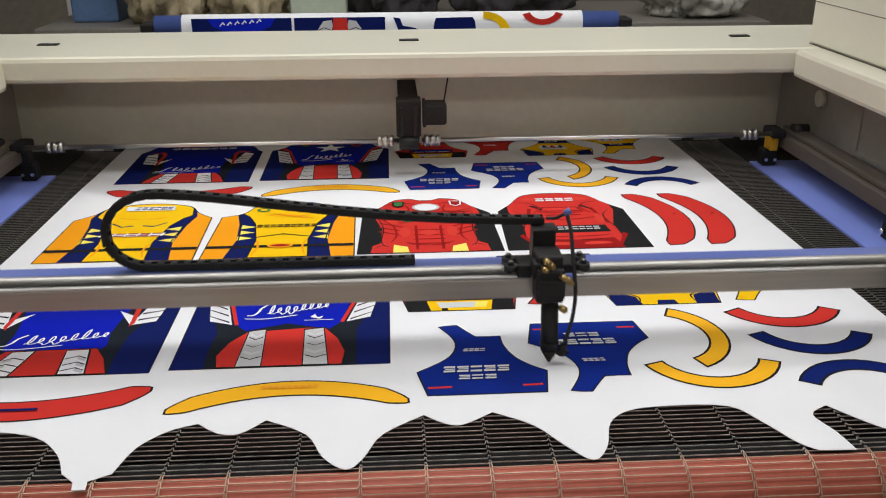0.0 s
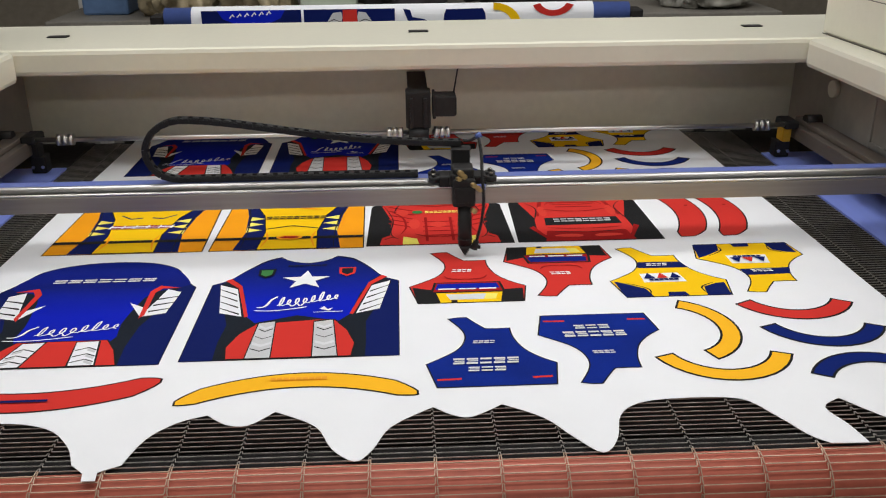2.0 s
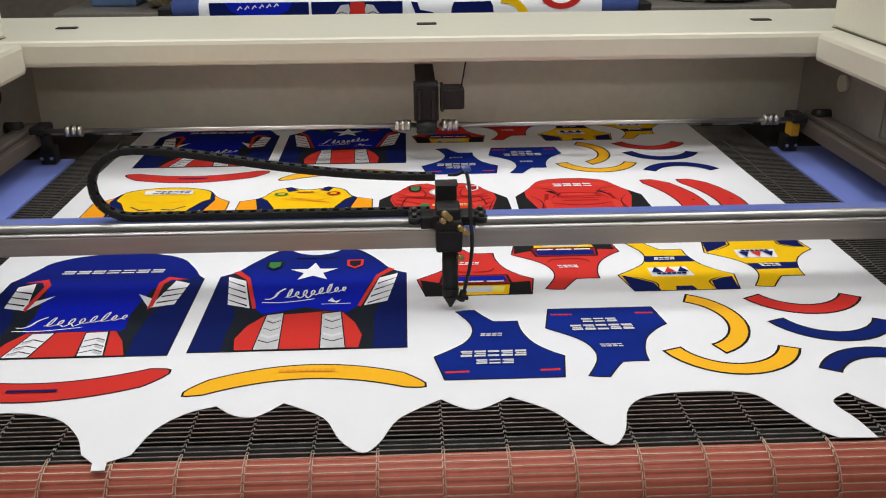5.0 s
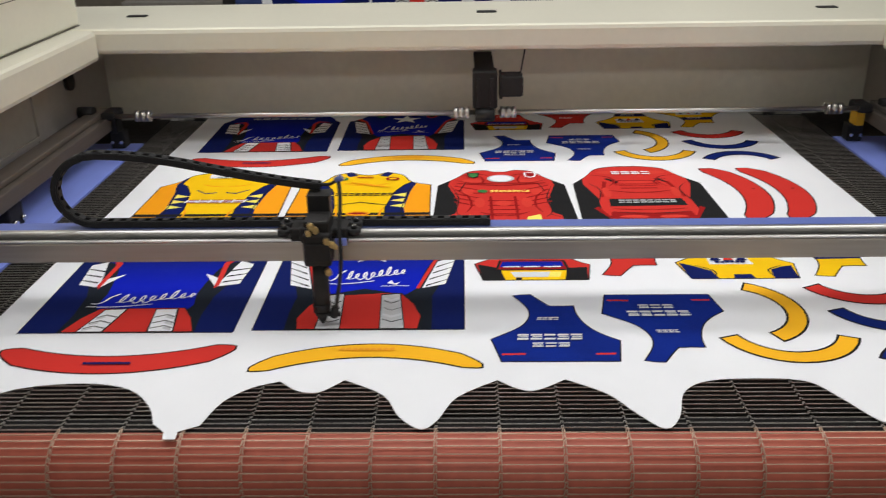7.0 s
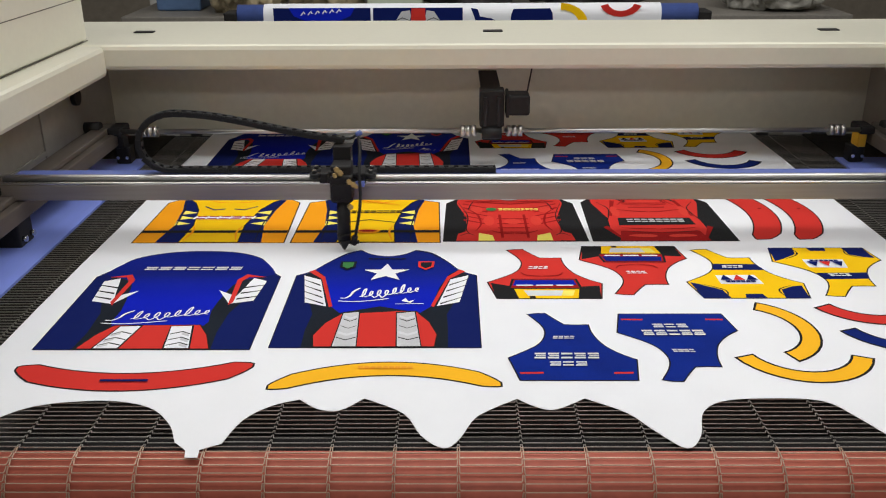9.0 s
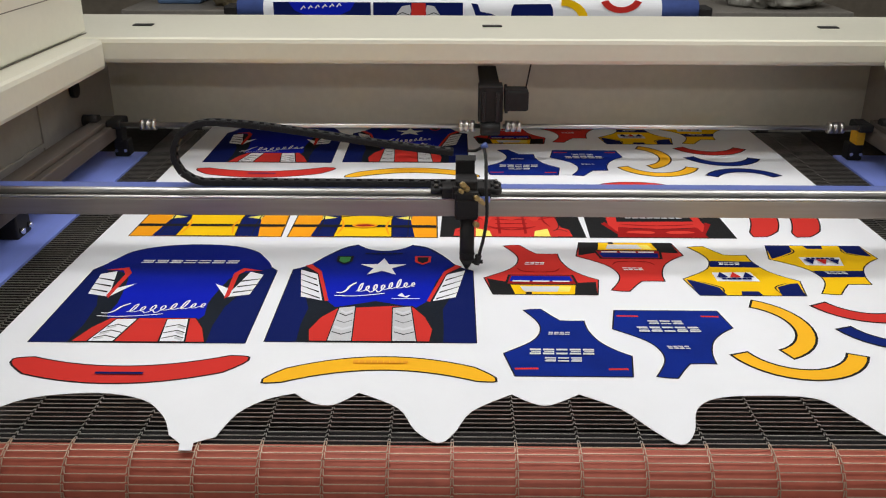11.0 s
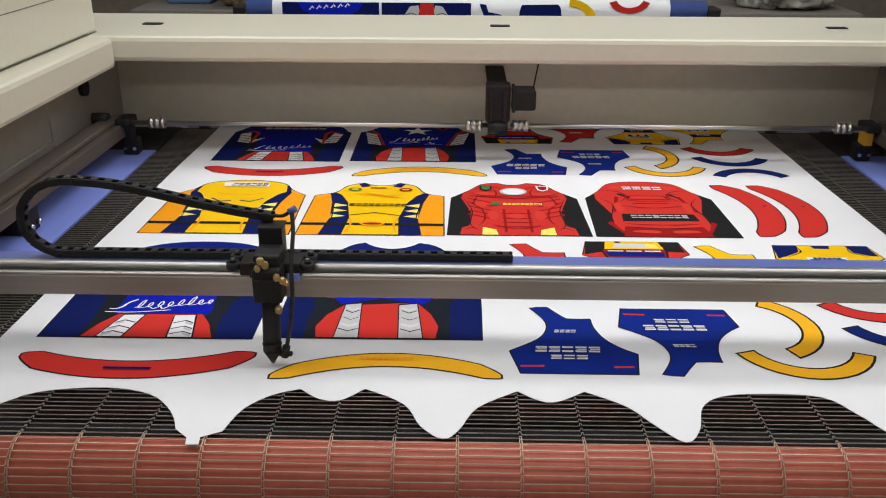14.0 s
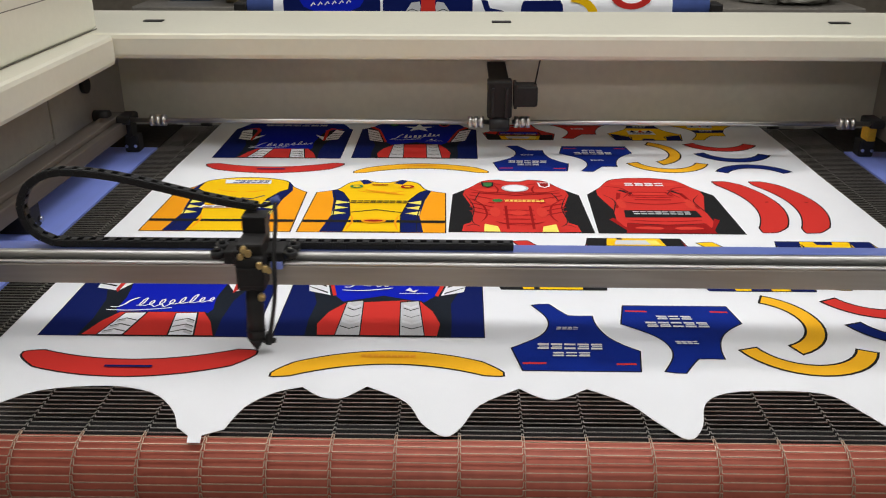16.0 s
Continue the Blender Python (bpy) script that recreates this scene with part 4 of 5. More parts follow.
def print_run(place, back=False):
    jersey_blue(lambda x, y: place(-0.377 + x * 1.022, y - 0.006), 0.0, False)
    jersey_blue(place, 0.0, True)
    r = band(place, -0.376, -0.064, -0.010, -0.054, -0.045, 0.054, RED, "collar_strip", "long curved red collar strip with black outline", 0.22)
    marks(place, "print_line", r, NAVY, -0.238, -0.152, -0.105, -0.099, 1, 0, 41)
    y = band(place, 0.020, -0.119, 0.369, -0.111, 0.050, 0.044, GOLD, "collar_strip", "long curved amber collar strip with black outline", 0.28)
    marks(place, "print_line", y, FAINT, 0.150, 0.235, -0.067, -0.060, 9, 0, 42)
    vest(at(place, 0.393, -0.101), "blue", "royal blue racer-back panel with white print")
    vest(at(place, 0.577, 0.122, 1, -1), "blue", "royal blue racer-back panel printed upside down")
    vest(at(place, 0.372, 0.180, 1.06, 1.03), "red", "red and black racer-back panel")
    vest(at(place, 0.556, 0.428, 1.06, -1.03), "red", "red and black racer-back panel printed upside down")
    vest(at(place, 0.741, 0.181, 1.07, 1.02), "gold", "gold and navy racer-back panel")
    vest(at(place, 0.931, 0.418, 1.07, -1.02), "gold", "gold and navy racer-back panel printed upside down")
    arc_piece(place, 0.783, 0.0605, 0.0985, 67, -66, 0.035, GOLD, "short curved amber neck band")
    arc_piece(place, 0.8435, 0.008, 0.0985, 199, 339, 0.035, GOLD, "short curved amber neck band")
    arc_piece(place, 1.028, 0.196, 0.0985, 206, 331, 0.038, RED, "short curved red neck band")
    arc_piece(place, 1.039, 0.097, 0.0965, 200, 334, 0.034, MARINE, "short curved navy neck band")
    arc_piece(place, 1.052, -0.147, 0.0965, 28, 152, 0.034, MARINE, "short curved navy neck band")
    if not back:
        jersey_gold(lambda x, y: place(-0.369 + x * 1.02, y), 0.0, False)
        jersey_gold(place, -0.040, True)
        jersey_red(place, 0.276, True)
        jersey_red(place, 0.586, False)
        for dx in (0, 0.088):
            s = band(place, 0.918 + dx, 0.798, 0.940 + dx, 0.462, 0.055, 0.064, RED, "sleeve_strip", "wide curved red sleeve strip with black outline", 0.45)
            marks(place, "print_line", s, DARKRED, 0.984 + dx, 0.992 + dx, 0.642, 0.649, 1, 0.4, 43)


print_run(near)
print_run(far, True)

# ---- drive at the back ----
YS, ZS = 0.975, 0.098


def drive():
    for a, b in ((-0.56, 0.375), (0.43, 1.345)):
        shaft = tagged(new("drive_shaft"), "bright steel drive shaft with clamp couplings", "shaft")
        bm = bmesh.new()
        cyl(bm, (a, YS, ZS), (b, YS, ZS), 0.006, seg=14)
        part("rod", bm, RAIL, shaft)
        for c in ((-0.481, 0.338) if a < 0 else (0.456, 1.279)):
            bm = bmesh.new()
            for k in (-1, 0, 1):
                cyl(bm, (c + 0.0145 * k - 0.0055, YS, ZS), (c + 0.0145 * k + 0.0055, YS, ZS), 0.0145, seg=20)
            cyl(bm, (c - 0.019, YS, ZS), (c + 0.019, YS, ZS), 0.011, seg=16)
            part("coupling", bm, ALU, shaft, "ribbed aluminium clamp coupling")
    motor = tagged(new("drive_motor"), "black stepper motor with belt gearbox on the shaft", "motor")
    bm = bmesh.new()
    box(bm, 0.366, 0.428, 0.955, 1.005, 0.112, 0.206, bevel=0.004)
    box(bm, 0.374, 0.420, 0.958, 1.005, 0.076, 0.1125, bevel=0.004)
    part("gearbox", bm, DARK, motor)
    bm = bmesh.new()
    box(bm, 0.376, 0.384, 0.945, 0.956, 0.115, 0.19, bevel=0.001)
    box(bm, 0.410, 0.418, 0.945, 0.956, 0.115, 0.19, bevel=0.001)
    cyl(bm, (0.372, 0.955, 0.098), (0.422, 0.955, 0.098), 0.016)
    part("pulley_cover", bm, PLASTIC, motor)
    bm = bmesh.new()
    box(bm, 0.4325, 0.492, 0.95, 1.01, 0.142, 0.195, bevel=0.006)
    box(bm, 0.4325, 0.440, 0.947, 1.013, 0.138, 0.199, bevel=0.002)
    part("motor_body", bm, DARK, motor)
    bm = bmesh.new()
    box(bm, 0.372, 0.424, 1.0, 1.2955, 0.180, 0.190, bevel=0.002)
    box(bm, 0.375, 0.425, 1.006, 1.040, 0.09, 0.19, bevel=0.002)
    part("bracket", bm, DARK, motor)
    bm = bmesh.new()
    tube(bm, curve([(0.486, 0.985, 0.193), (0.492, 0.99, 0.225), (0.497, 0.99, 0.255)], 5), 0.002)
    part("cable", bm, PLASTIC, motor)
    for s in (-1, 1):
        x = XC + (0.957 if s > 0 else -0.972)
        bearing = tagged(new("bearing_block"), "black bearing block with a yellow face" if s > 0 else "black bearing block on the rail end", "bearing")
        bm = bmesh.new()
        box(bm, x - 0.019, x + 0.019, 1.005, 1.045, 0.0018, 0.047, bevel=0.004)
        part("base", bm, DARK, bearing)
        bm = bmesh.new()
        box(bm, x - 0.019, x + 0.019, 0.966, 1.035, 0.0862, 0.108, bevel=0.006)
        part("cap", bm, DARK, bearing)
        bm = bmesh.new()
        box(bm, x - 0.011, x + 0.011, 0.990, 1.032, 0.0472, 0.086, bevel=0.003)
        part("face", bm, YBLOCK if s > 0 else DARK, bearing)
        for k in (-0.012, 0.012):
            bm = bmesh.new()
            cyl(bm, (x + k, 1.0055, 0.02), (x + k, 1.0, 0.02), 0.0045, seg=10)
            part("bolt", bm, STEEL, bearing)
        bm = bmesh.new()
        cyl(bm, (x + s * 0.035, 0.975, 0.108), (x + s * 0.075, 0.975, 0.108), 0.015)
        part("shaft_end", bm, DARK, bearing)


drive()

# ---- gantry, head and cable chain (built at the tip's x = 0, y = 0) ----
gantry = tagged(new("gantry"), "aluminium gantry beam with linear rail and blue film strip", "gantry")


def build_gantry():
    bm = bmesh.new()
    box(bm, -0.66, 1.46, 0.042, 0.092, 0.095, 0.1285, bevel=0.0025)
    part("beam", bm, BEAM, gantry, "brushed aluminium gantry beam")
    bm = bmesh.new()
    box(bm, -0.64, 1.44, 0.0425, 0.050, 0.1287, 0.133, bevel=0.0015)
    part("front_lip", bm, RAIL, gantry, "bright front lip")
    bm = bmesh.new()
    box(bm, -0.62, 1.42, 0.050, 0.0585, 0.1287, 0.1305)
    part("belt_groove", bm, DARK, gantry)
    bm = bmesh.new()
    box(bm, -0.62, 1.42, 0.0590, 0.0715, 0.1287, 0.1425, bevel=0.003)
    part("linear_rail", bm, RAIL, gantry, "bright steel linear rail")
    bm = bmesh.new()
    box(bm, -0.60, 1.40, 0.072, 0.106, 0.1365, 0.1395)
    part("film_strip", bm, FILMSTRIP, gantry, "strip covered in blue protective film")
    for s in (-1, 1):
        x = XC + s * 1.037
        bm = bmesh.new()
        box(bm, x - 0.035, x + 0.022, 0.035, 0.105, 0.1065, 0.1283, bevel=0.003)
        part("end_carriage", bm, DARK, gantry, "black end carriage")


build_gantry()

head = tagged(new("laser_head"), "black laser cutting head with brass mirror screws and air hose")
head.parent = gantry


def build_head():
    bm = bmesh.new()
    cyl(bm, (0, 0, 0.005), (0, 0.001, 0.026), 0.0022, 0.0138, seg=20)
    part("nozzle", bm, DARK, head, "conical black nozzle")
    bm = bmesh.new()
    cyl(bm, (0, 0.001, 0.026), (0, 0.016, 0.106), 0.0138, 0.0132, seg=24)
    cyl(bm, (0, 0.0022, 0.036), (0, 0.0026, 0.038), 0.0147, seg=24)
    part("lens_tube", bm, DARK, head, "black lens tube")
    bm = bmesh.new()
    box(bm, -0.0235, 0.020, 0.002, 0.041, 0.102, 0.158, bevel=0.005)
    box(bm, -0.022, 0.018, 0.012, 0.060, 0.150, 0.176, bevel=0.004)
    box(bm, -0.028, -0.012, 0.010, 0.038, 0.140, 0.166, bevel=0.003)
    box(bm, -0.020, 0.020, -0.002, 0.006, 0.112, 0.142, bevel=0.002)
    part("mirror_block", bm, DARK, head, "black mirror block")
    bm = bmesh.new()
    box(bm, -0.022, 0.014, 0.060, 0.090, 0.146, 0.200, bevel=0.0015)
    part("upright_plate", bm, PLASTIC, head, "black upright plate carrying the cable chain")
    bm = bmesh.new()
    box(bm, -0.022, 0.016, 0.058, 0.092, 0.2002, 0.2012)
    part("plate_edge", bm, DARK, head)
    bm = bmesh.new()
    box(bm, -0.048, 0.044, 0.034, 0.078, 0.1430, 0.1545, bevel=0.003)
    box(bm, -0.048, -0.026, 0.034, 0.060, 0.1330, 0.146, bevel=0.002)
    box(bm, 0.024, 0.044, 0.034, 0.060, 0.1330, 0.146, bevel=0.002)
    part("carriage", bm, DARK, head, "black carriage plate")
    for x in (-0.058, 0.054):
        for y in (0.040, 0.070):
            bm = bmesh.new()
            cyl(bm, (x, y, 0.1435), (x, y, 0.1535), 0.0105, seg=16)
            cyl(bm, (x, y, 0.1535), (x, y, 0.158), 0.005, seg=10)
            part("wheel", bm, PLASTIC, head, "black guide wheel")
            bm = bmesh.new()
            cyl(bm, (x, y, 0.158), (x, y, 0.160), 0.0035, seg=8)
            part("bolt", bm, STEEL, head)
    for x, y, z, r in ((-0.010, 0.010, 0.170, 0.0055), (-0.004, 0.012, 0.163, 0.0055), (-0.014, 0.006, 0.160, 0.0045), (0.014, 0.002, 0.148, 0.005), (0.022, 0.004, 0.142, 0.005), (0.026, 0.010, 0.136, 0.004), (0.0145, -0.002, 0.098, 0.0055)):
        bm = bmesh.new()
        cyl(bm, (x, y, z), (x + 0.003, y - 0.012, z + 0.002), r, seg=12)
        cyl(bm, (x + 0.003, y - 0.012, z + 0.002), (x + 0.004, y - 0.016, z + 0.003), r * 0.6, seg=10)
        part("mirror_screw", bm, BRASS, head, "brass adjusting screw")
    bm = bmesh.new()
    box(bm, 0.024, 0.042, 0.030, 0.040, 0.127, 0.139, bevel=0.001)
    part("film_tab", bm, BLUEFILM, head)
    bm = bmesh.new()
    tube(bm, curve([(0.030, 0.066, 0.226), (0.034, 0.045, 0.200), (0.034, 0.015, 0.160), (0.036, 0.000, 0.120), (0.032, -0.004, 0.080), (0.025, -0.002, 0.045), (0.022, 0.000, 0.030)], 6), 0.0032)
    part("air_hose", bm, PLASTIC, head, "thin black air hose")
    bm = bmesh.new()
    tube(bm, curve([(0.0, 0.075, 0.215), (0.014, 0.072, 0.216), (0.024, 0.068, 0.222), (0.030, 0.066, 0.226)], 5), 0.0028)
    part("hose_bend", bm, PLASTIC, head)
    bm = bmesh.new()
    cyl(bm, (0.026, 0.066, 0.224), (0.036, 0.066, 0.230), 0.0055, seg=12)
    part("hose_fitting", bm, ROLLERBLUE, head, "blue push-in hose fitting")
    bm = bmesh.new()
    cyl(bm, (0.022, 0.000, 0.034), (0.018, 0.000, 0.016), 0.006, seg=12)
    box(bm, 0.010, 0.030, -0.004, 0.004, 0.018, 0.024, bevel=0.001)
    part("hose_clip", bm, DARK, head)


build_head()

chain = tagged(new("cable_chain"), "black segmented plastic cable chain in a loop")
chain.parent = gantry
CHAIN_Y, LINKS = 0.088, 60


def link_mesh():
    bm = bmesh.new()
    for y in (-0.009, 0.0065):
        box(bm, -0.0105, 0.0105, y, y + 0.0025, -0.0058, 0.0058, bevel=0.001)
    box(bm, -0.005, 0.005, -0.0065, 0.0065, 0.0040, 0.0064)
    box(bm, -0.005, 0.005, -0.0065, 0.0065, -0.0064, -0.0040)
    box(bm, -0.0085, 0.0085, -0.0098, -0.0085, -0.0035, 0.0035)
    box(bm, -0.010, 0.010, -0.005, 0.005, -0.002, 0.002)
    me = bpy.data.meshes.new("link")
    bm.to_mesh(me)
    bm.free()
    me.materials.append(PLASTIC)
    return me


LINK = link_mesh()
links = []
for i in range(LINKS):
    ob = new("link", LINK)
    ob.parent = chain
    links.append(ob)


def bezier(a, b, c, d, n):
    a, b, c, d = map(Vector, (a, b, c, d))
    return [a * (1 - t) ** 3 + b * 3 * t * (1 - t) ** 2 + c * 3 * t * t * (1 - t) + d * t ** 3 for t in (k / n for k in range(n + 1))]


def chain_poses(hx):
    """The links' poses on the gantry for a head at hx: a flat run, a loop, and a run up to the head."""
    left = 0.497 * hx - 0.378
    low, top = 0.1462, 0.2635
    a, b, c = (left + 0.062, low), (left, 0.2), (left + 0.085, top)
    end = (hx - 0.002, 0.2085)
    span = end[0] - c[0]
    line = [Vector((0.384, low))] + bezier(a, (a[0] - 0.035, low), (left, 0.168), b, 14) + bezier(b, (left, 0.235), (left + 0.035, top + 0.003), c, 14)[1:]
    line += bezier(c, (c[0] + min(0.12, span * 0.35), top - 0.004), (end[0] - min(0.30, span * 0.5), end[1] + (0.004 if span > 0.45 else 0.022)), end, 30)[1:]
    cum = [0.0]
    for p, q in zip(line, line[1:]):
        cum.append(cum[-1] + (q - p).length)
    out, j = [], 0
    for i in range(LINKS):
        s = cum[-1] * (i + 0.5) / LINKS
        while cum[j + 1] < s:
            j += 1
        d = line[j + 1] - line[j]
        p = line[j] + d * ((s - cum[j]) / (cum[j + 1] - cum[j]))
        ahead = line[min(j + 2, len(line) - 1)] - line[max(j - 1, 0)]
        out.append((p.x, p.y, math.atan2(ahead.y, ahead.x)))
    return out


# ---- behind the cutter ----
def feeder():
    stand = tagged(new("fabric_feeder"), "steel feeder stand with a blue roller carrying printed fabric", "feeder")
    bm = bmesh.new()
    cyl(bm, (-0.545, 2.35, 0.205), (1.26, 2.35, 0.205), 0.040, seg=24)
    part("roller", bm, ROLLERBLUE, stand, "blue feed roller")
    for x in (-0.57, 1.285):
        bm = bmesh.new()
        box(bm, x - 0.025, x + 0.025, 2.30, 2.40, -0.85, 0.22, bevel=0.006)
        part("leg", bm, DARK, stand)
    bm = bmesh.new()
    n = 16
    prof = [(2.303, -0.05)] + [(2.35 - 0.0425 * math.cos(a), 0.205 + 0.0425 * math.sin(a)) for a in (math.pi * k / n for k in range(n + 1))] + [(2.3975, -0.3)]
    prof = [(2.3075, -0.3)] + prof[1:]
    for (y0, z0), (y1, z1) in zip(prof, prof[1:]):
        vs = [bm.verts.new(v) for v in ((-0.44, y0, z0), (1.115, y0, z0), (1.115, y1, z1), (-0.44, y1, z1))]
        bm.faces.new(vs[::-1])
    roll = finish("fabric_roll", bm, WHITE)
    tagged(roll, "white printed fabric hanging over the feed roller", "fabric")
    def hang(mat, pts, lay=1, name="printed_patch", label=""):
        """A patch of print on the hanging side of the fabric, outlined in x and z."""
        bm = bmesh.new()
        y = 2.3072 - 0.0005 * lay
        if area2(pts) < 0:
            pts = pts[::-1]
        bm.faces.new([bm.verts.new((x, y, z)) for x, z in pts])
        bm.normal_update()
        bmesh.ops.triangulate(bm, faces=bm.faces[:])
        part(name, bm, mat, roll, label)
    sq = lambda x0, x1, z0, z1: [(x0, z0), (x1, z0), (x1, z1), (x0, z1)]
    hang(NAVY, sq(-0.40, -0.02, 0.10, 0.236), label="navy and blue jersey print")
    hang(ROYAL, [(-0.34, 0.236), (-0.32, 0.205), (-0.28, 0.188), (-0.14, 0.188), (-0.10, 0.205), (-0.08, 0.236)], 2)
    for k in range(6):
        u = -0.295 + 0.028 * k
        hang(WHITE, [(u, 0.209 + 0.002 * k), (u + 0.014, 0.224 + 0.002 * k), (u + 0.022, 0.213 + 0.002 * k), (u + 0.017, 0.212 + 0.002 * k), (u + 0.013, 0.218 + 0.002 * k), (u + 0.005, 0.207 + 0.002 * k)], 3)
    hang(RED, sq(-0.240, -0.185, 0.10, 0.181), 2)
    hang(WHITE, [(-0.31, 0.10), (-0.243, 0.10), (-0.243, 0.180), (-0.275, 0.184), (-0.292, 0.172)], 2)
    hang(WHITE, [(-0.182, 0.10), (-0.115, 0.10), (-0.130, 0.172), (-0.150, 0.184), (-0.182, 0.180)], 2)
    hang(NAVY, sq(-0.01, 0.34, 0.10, 0.236), label="navy jersey print with red and silver")
    hang(SILVER, [(0.080, 0.10), (0.080, 0.190), (0.102, 0.222), (0.134, 0.226), (0.138, 0.205), (0.128, 0.170), (0.128, 0.10)], 2)
    hang(SILVER, [(0.250, 0.10), (0.250, 0.190), (0.228, 0.222), (0.200, 0.226), (0.194, 0.205), (0.202, 0.170), (0.202, 0.10)], 2)
    for z in (0.165, 0.195):
        hang(BLACK, [(0.080, z - 0.006), (0.104, z + 0.004), (0.132, z - 0.006), (0.132, z - 0.009), (0.104, z + 0.001), (0.080, z - 0.009)], 3)
        hang(BLACK, [(0.250, z - 0.006), (0.226, z + 0.004), (0.200, z - 0.006), (0.200, z - 0.009), (0.226, z + 0.001), (0.250, z - 0.009)], 3)
    hang(RED, [(0.134, 0.10), (0.198, 0.10), (0.194, 0.234), (0.140, 0.234)], 3)
    hang(NAVY, [(0.372, 0.234), (0.398, 0.230), (0.408, 0.202), (0.452, 0.194), (0.470, 0.186), (0.452, 0.180), (0.392, 0.182)], label="navy racer-back print")
    hang(NAVY, [(0.518, 0.10), (0.704, 0.10), (0.690, 0.215), (0.680, 0.232), (0.538, 0.230), (0.530, 0.21)])
    bm = bmesh.new()
    for k in range(8):
        a0, a1 = radians(200 + 17.5 * k), radians(200 + 17.5 * (k + 1))
        q = [(0.955 + r * math.cos(a), 2.3062, 0.262 + 0.75 * r * math.sin(a)) for a, r in ((a0, 0.085), (a1, 0.085), (a1, 0.055), (a0, 0.055))]
        bm.faces.new([bm.verts.new(v) for v in q])
    part("printed_patch", bm, RED, roll)
    bm = bmesh.new()
    for k in range(6):
        a0, a1 = radians(5 + 14 * k), radians(5 + 14 * (k + 1))
        q = [(0.72 + r * math.cos(a), 2.3062, 0.17 + 0.75 * r * math.sin(a)) for a, r in ((a0, 0.11), (a1, 0.11), (a1, 0.075), (a0, 0.075))]
        bm.faces.new([bm.verts.new(v) for v in q])
    part("printed_patch", bm, YELLOW, roll)


feeder()


def bundle(x, y, z, sx, sy, sz, mat, seed, name, label, cat):
    """A crumpled heap: a lump pushed in and out by noise."""
    bm = bmesh.new()
    bmesh.ops.create_icosphere(bm, subdivisions=5, radius=1)
    o = Vector((seed * 3.1, seed * 1.7, 0))
    for v in bm.verts:
        n = v.co.normalized()
        fold = Vector((n.x * 6.5, n.y * 6.5, n.z * 1.4)) + o
        k = 1 + 0.26 * noise.noise(n * 1.7 + o) + 0.26 * noise.noise(fold) + 0.10 * abs(noise.noise(fold * 2.3))
        v.co = Vector((n.x * sx * k, n.y * sy * k, max(-0.8, n.z * k) * sz + sz * 0.8))
    ob = finish(name, bm, mat, smooth=True)
    ob.matrix_basis = pose(x, y, z)
    return tagged(ob, label, cat)


def table(x0, x1, y0, y1, top):
    t = tagged(new("work_table"), "plain grey steel work table behind the feeder", "table")
    bm = bmesh.new()
    box(bm, x0, x1, y0, y1, top - 0.04, top, bevel=0.005)
    part("tabletop", bm, TABLETOP, t)
    for x in (x0 + 0.05, x1 - 0.05):
        for y in (y0 + 0.05, y1 - 0.05):
            bm = bmesh.new()
            box(bm, x - 0.025, x + 0.025, y - 0.025, y + 0.025, -0.85, top - 0.04)
            part("leg", bm, DARK, t)
    return t


def post(x0, x1, mat, label):
    bm = bmesh.new()
    box(bm, x0, x1, 4.14, 4.26, -0.85, 2.6, bevel=0.008)
    tagged(finish("hall_post", bm, mat), label, "post", kind="structure")


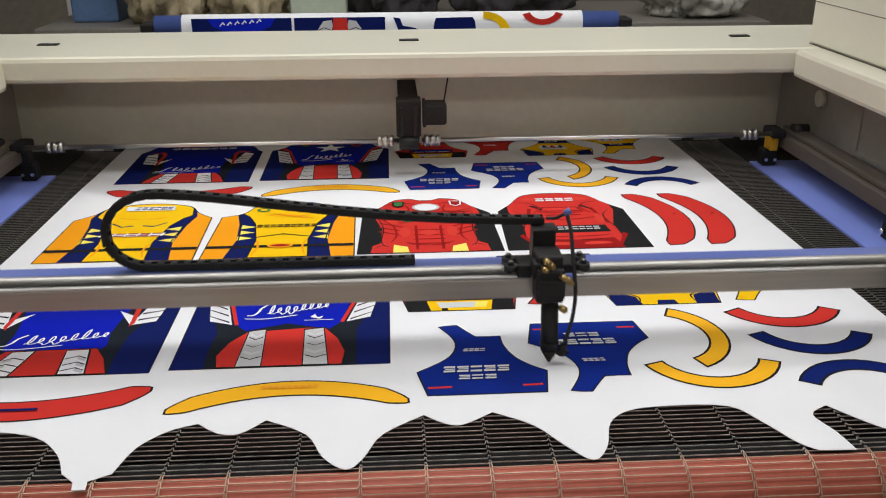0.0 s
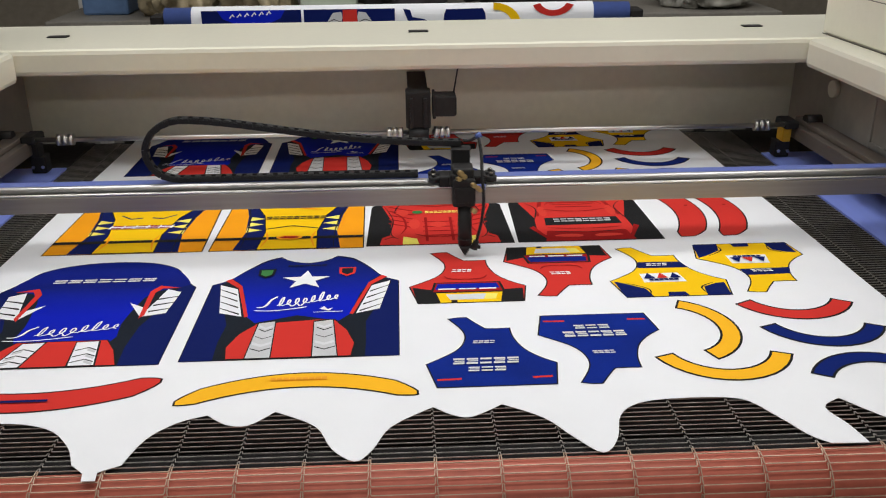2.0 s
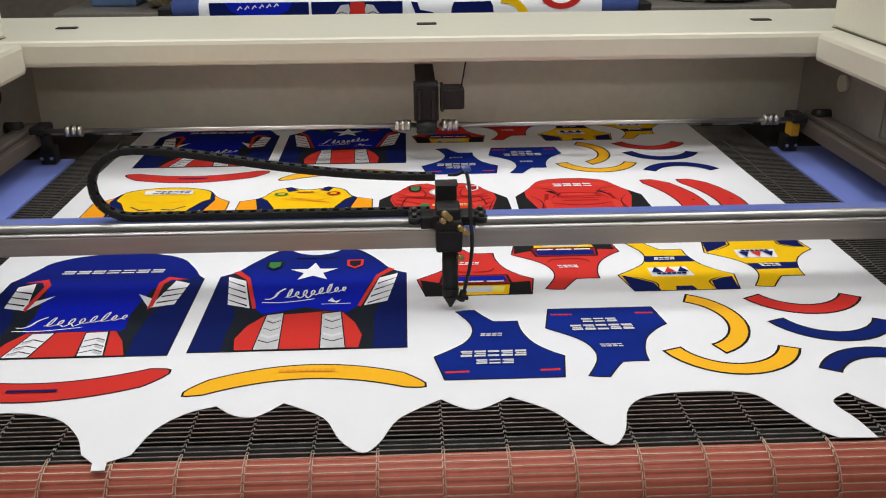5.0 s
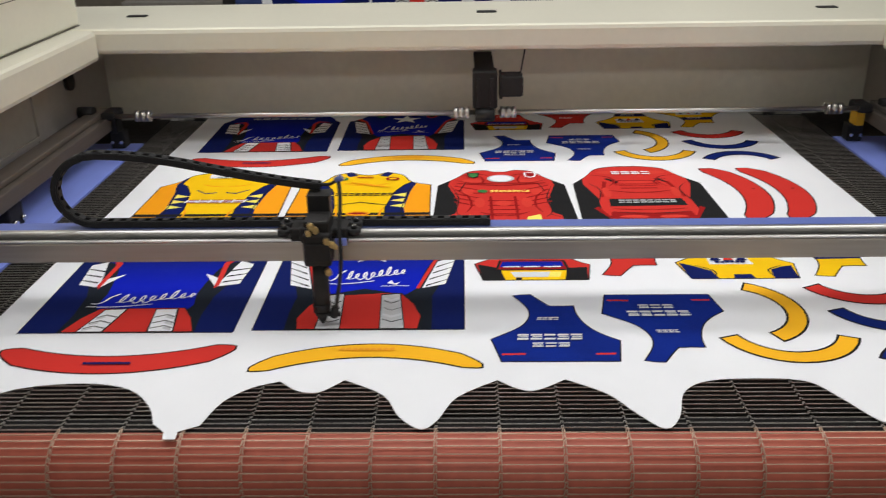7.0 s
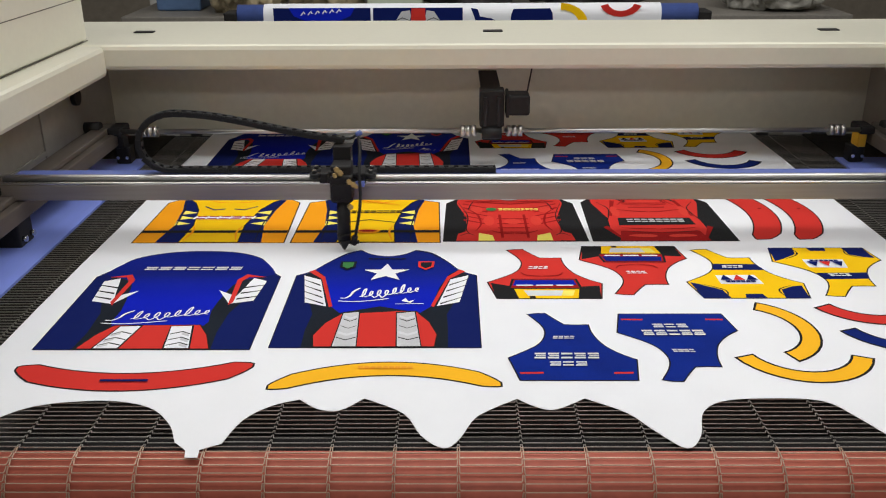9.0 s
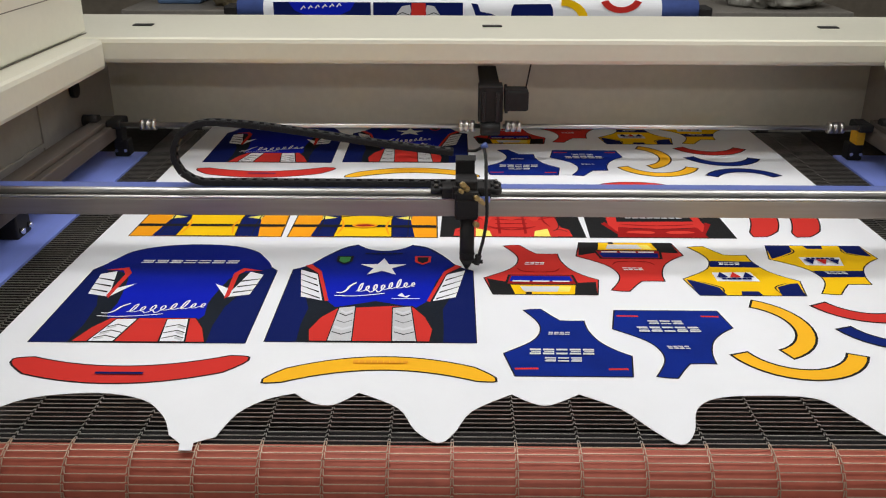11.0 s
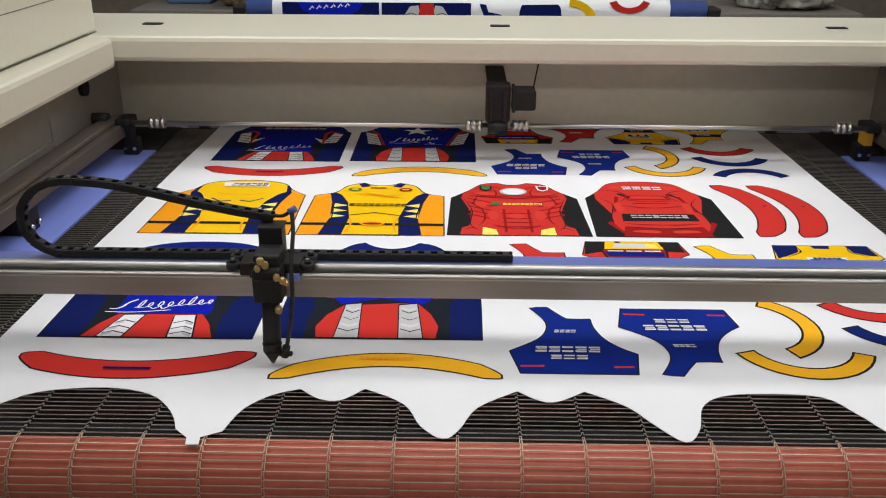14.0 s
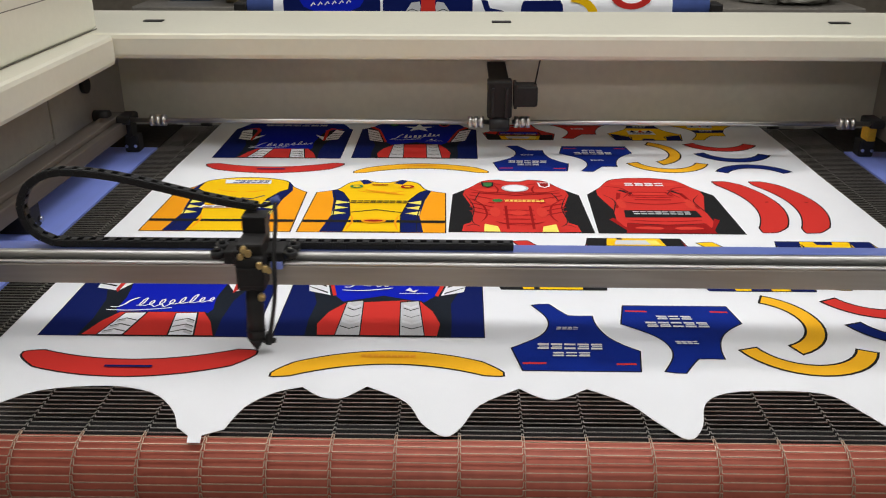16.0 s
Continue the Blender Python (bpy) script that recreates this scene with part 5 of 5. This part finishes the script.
post(2.24, 2.36, TABLETOP, "dark brown steel post of the hall")
post(-1.485, -1.435, CEIL, "thin pale grey pipe standing by the wall")
table(-1.2, 2.1, 2.85, 3.7, 0.13)
bundle(-0.66, 3.05, 0.13, 0.17, 0.2, 0.20, SACK, 1, "wrapped_sack", "crumpled bundle wrapped in khaki sheeting", "bundle")
bundle(-0.30, 3.2, 0.13, 0.24, 0.22, 0.24, SACK, 2, "wrapped_sack", "crumpled bundle wrapped in khaki sheeting", "bundle")
bundle(0.95, 3.2, 0.13, 0.28, 0.22, 0.22, DARKCLOTH, 3, "folded_cloth", "heap of dark folded cloth", "cloth")
bundle(1.80, 3.1, 0.13, 0.23, 0.2, 0.11, GREYBAG, 4, "wrapped_sack", "grey bundle wrapped in plastic film", "bundle")
bundle(0.38, 3.3, 0.13, 0.24, 0.18, 0.25, DARKCLOTH, 6, "folded_cloth", "heap of dark folded cloth", "cloth")


def crate(x, y, z, sx, sy, sz, mat, name, label):
    c = tagged(new(name), label, "crate")
    bm = bmesh.new()
    box(bm, x - sx / 2, x + sx / 2, y - sy / 2, y + sy / 2, z, z + sz, bevel=0.012)
    part("body", bm, mat, c)
    bm = bmesh.new()
    box(bm, x - sx / 2 - 0.01, x + sx / 2 + 0.01, y - sy / 2 - 0.01, y + sy / 2 + 0.01, z + sz, z + sz + 0.03, bevel=0.008)
    part("lid", bm, DARK, c)


crate(-0.99, 3.2, 0.13, 0.21, 0.3, 0.26, CRATE, "storage_crate", "dark blue plastic storage crate")
crate(0.03, 3.15, 0.13, 0.26, 0.2, 0.30, PALEGREEN, "storage_crate", "pale green plastic storage crate")


def motions():
    """The head follows its path; the gantry and the chain go along in y."""
    walk(gantry, [(t, pose(0, y, 0)) for t, x, y in HEAD])
    walk(head, [(t, pose(x, 0, 0)) for t, x, y in HEAD])
    fine = []
    for (t0, x0, y0), (t1, x1, y1) in zip(HEAD, HEAD[1:]):
        n = max(1, round((t1 - t0) / 0.25))
        fine += [(t0 + (t1 - t0) * k / n, x0 + (x1 - x0) * k / n) for k in range(n)]
    fine.append((HEAD[-1][0], HEAD[-1][1]))
    tables = [(t, chain_poses(x)) for t, x in fine]
    for i, ob in enumerate(links):
        walk(ob, [(t, pose(p[i][0], CHAIN_Y, p[i][1], 0, -math.degrees(p[i][2]), 0)) for t, p in tables])


motions()
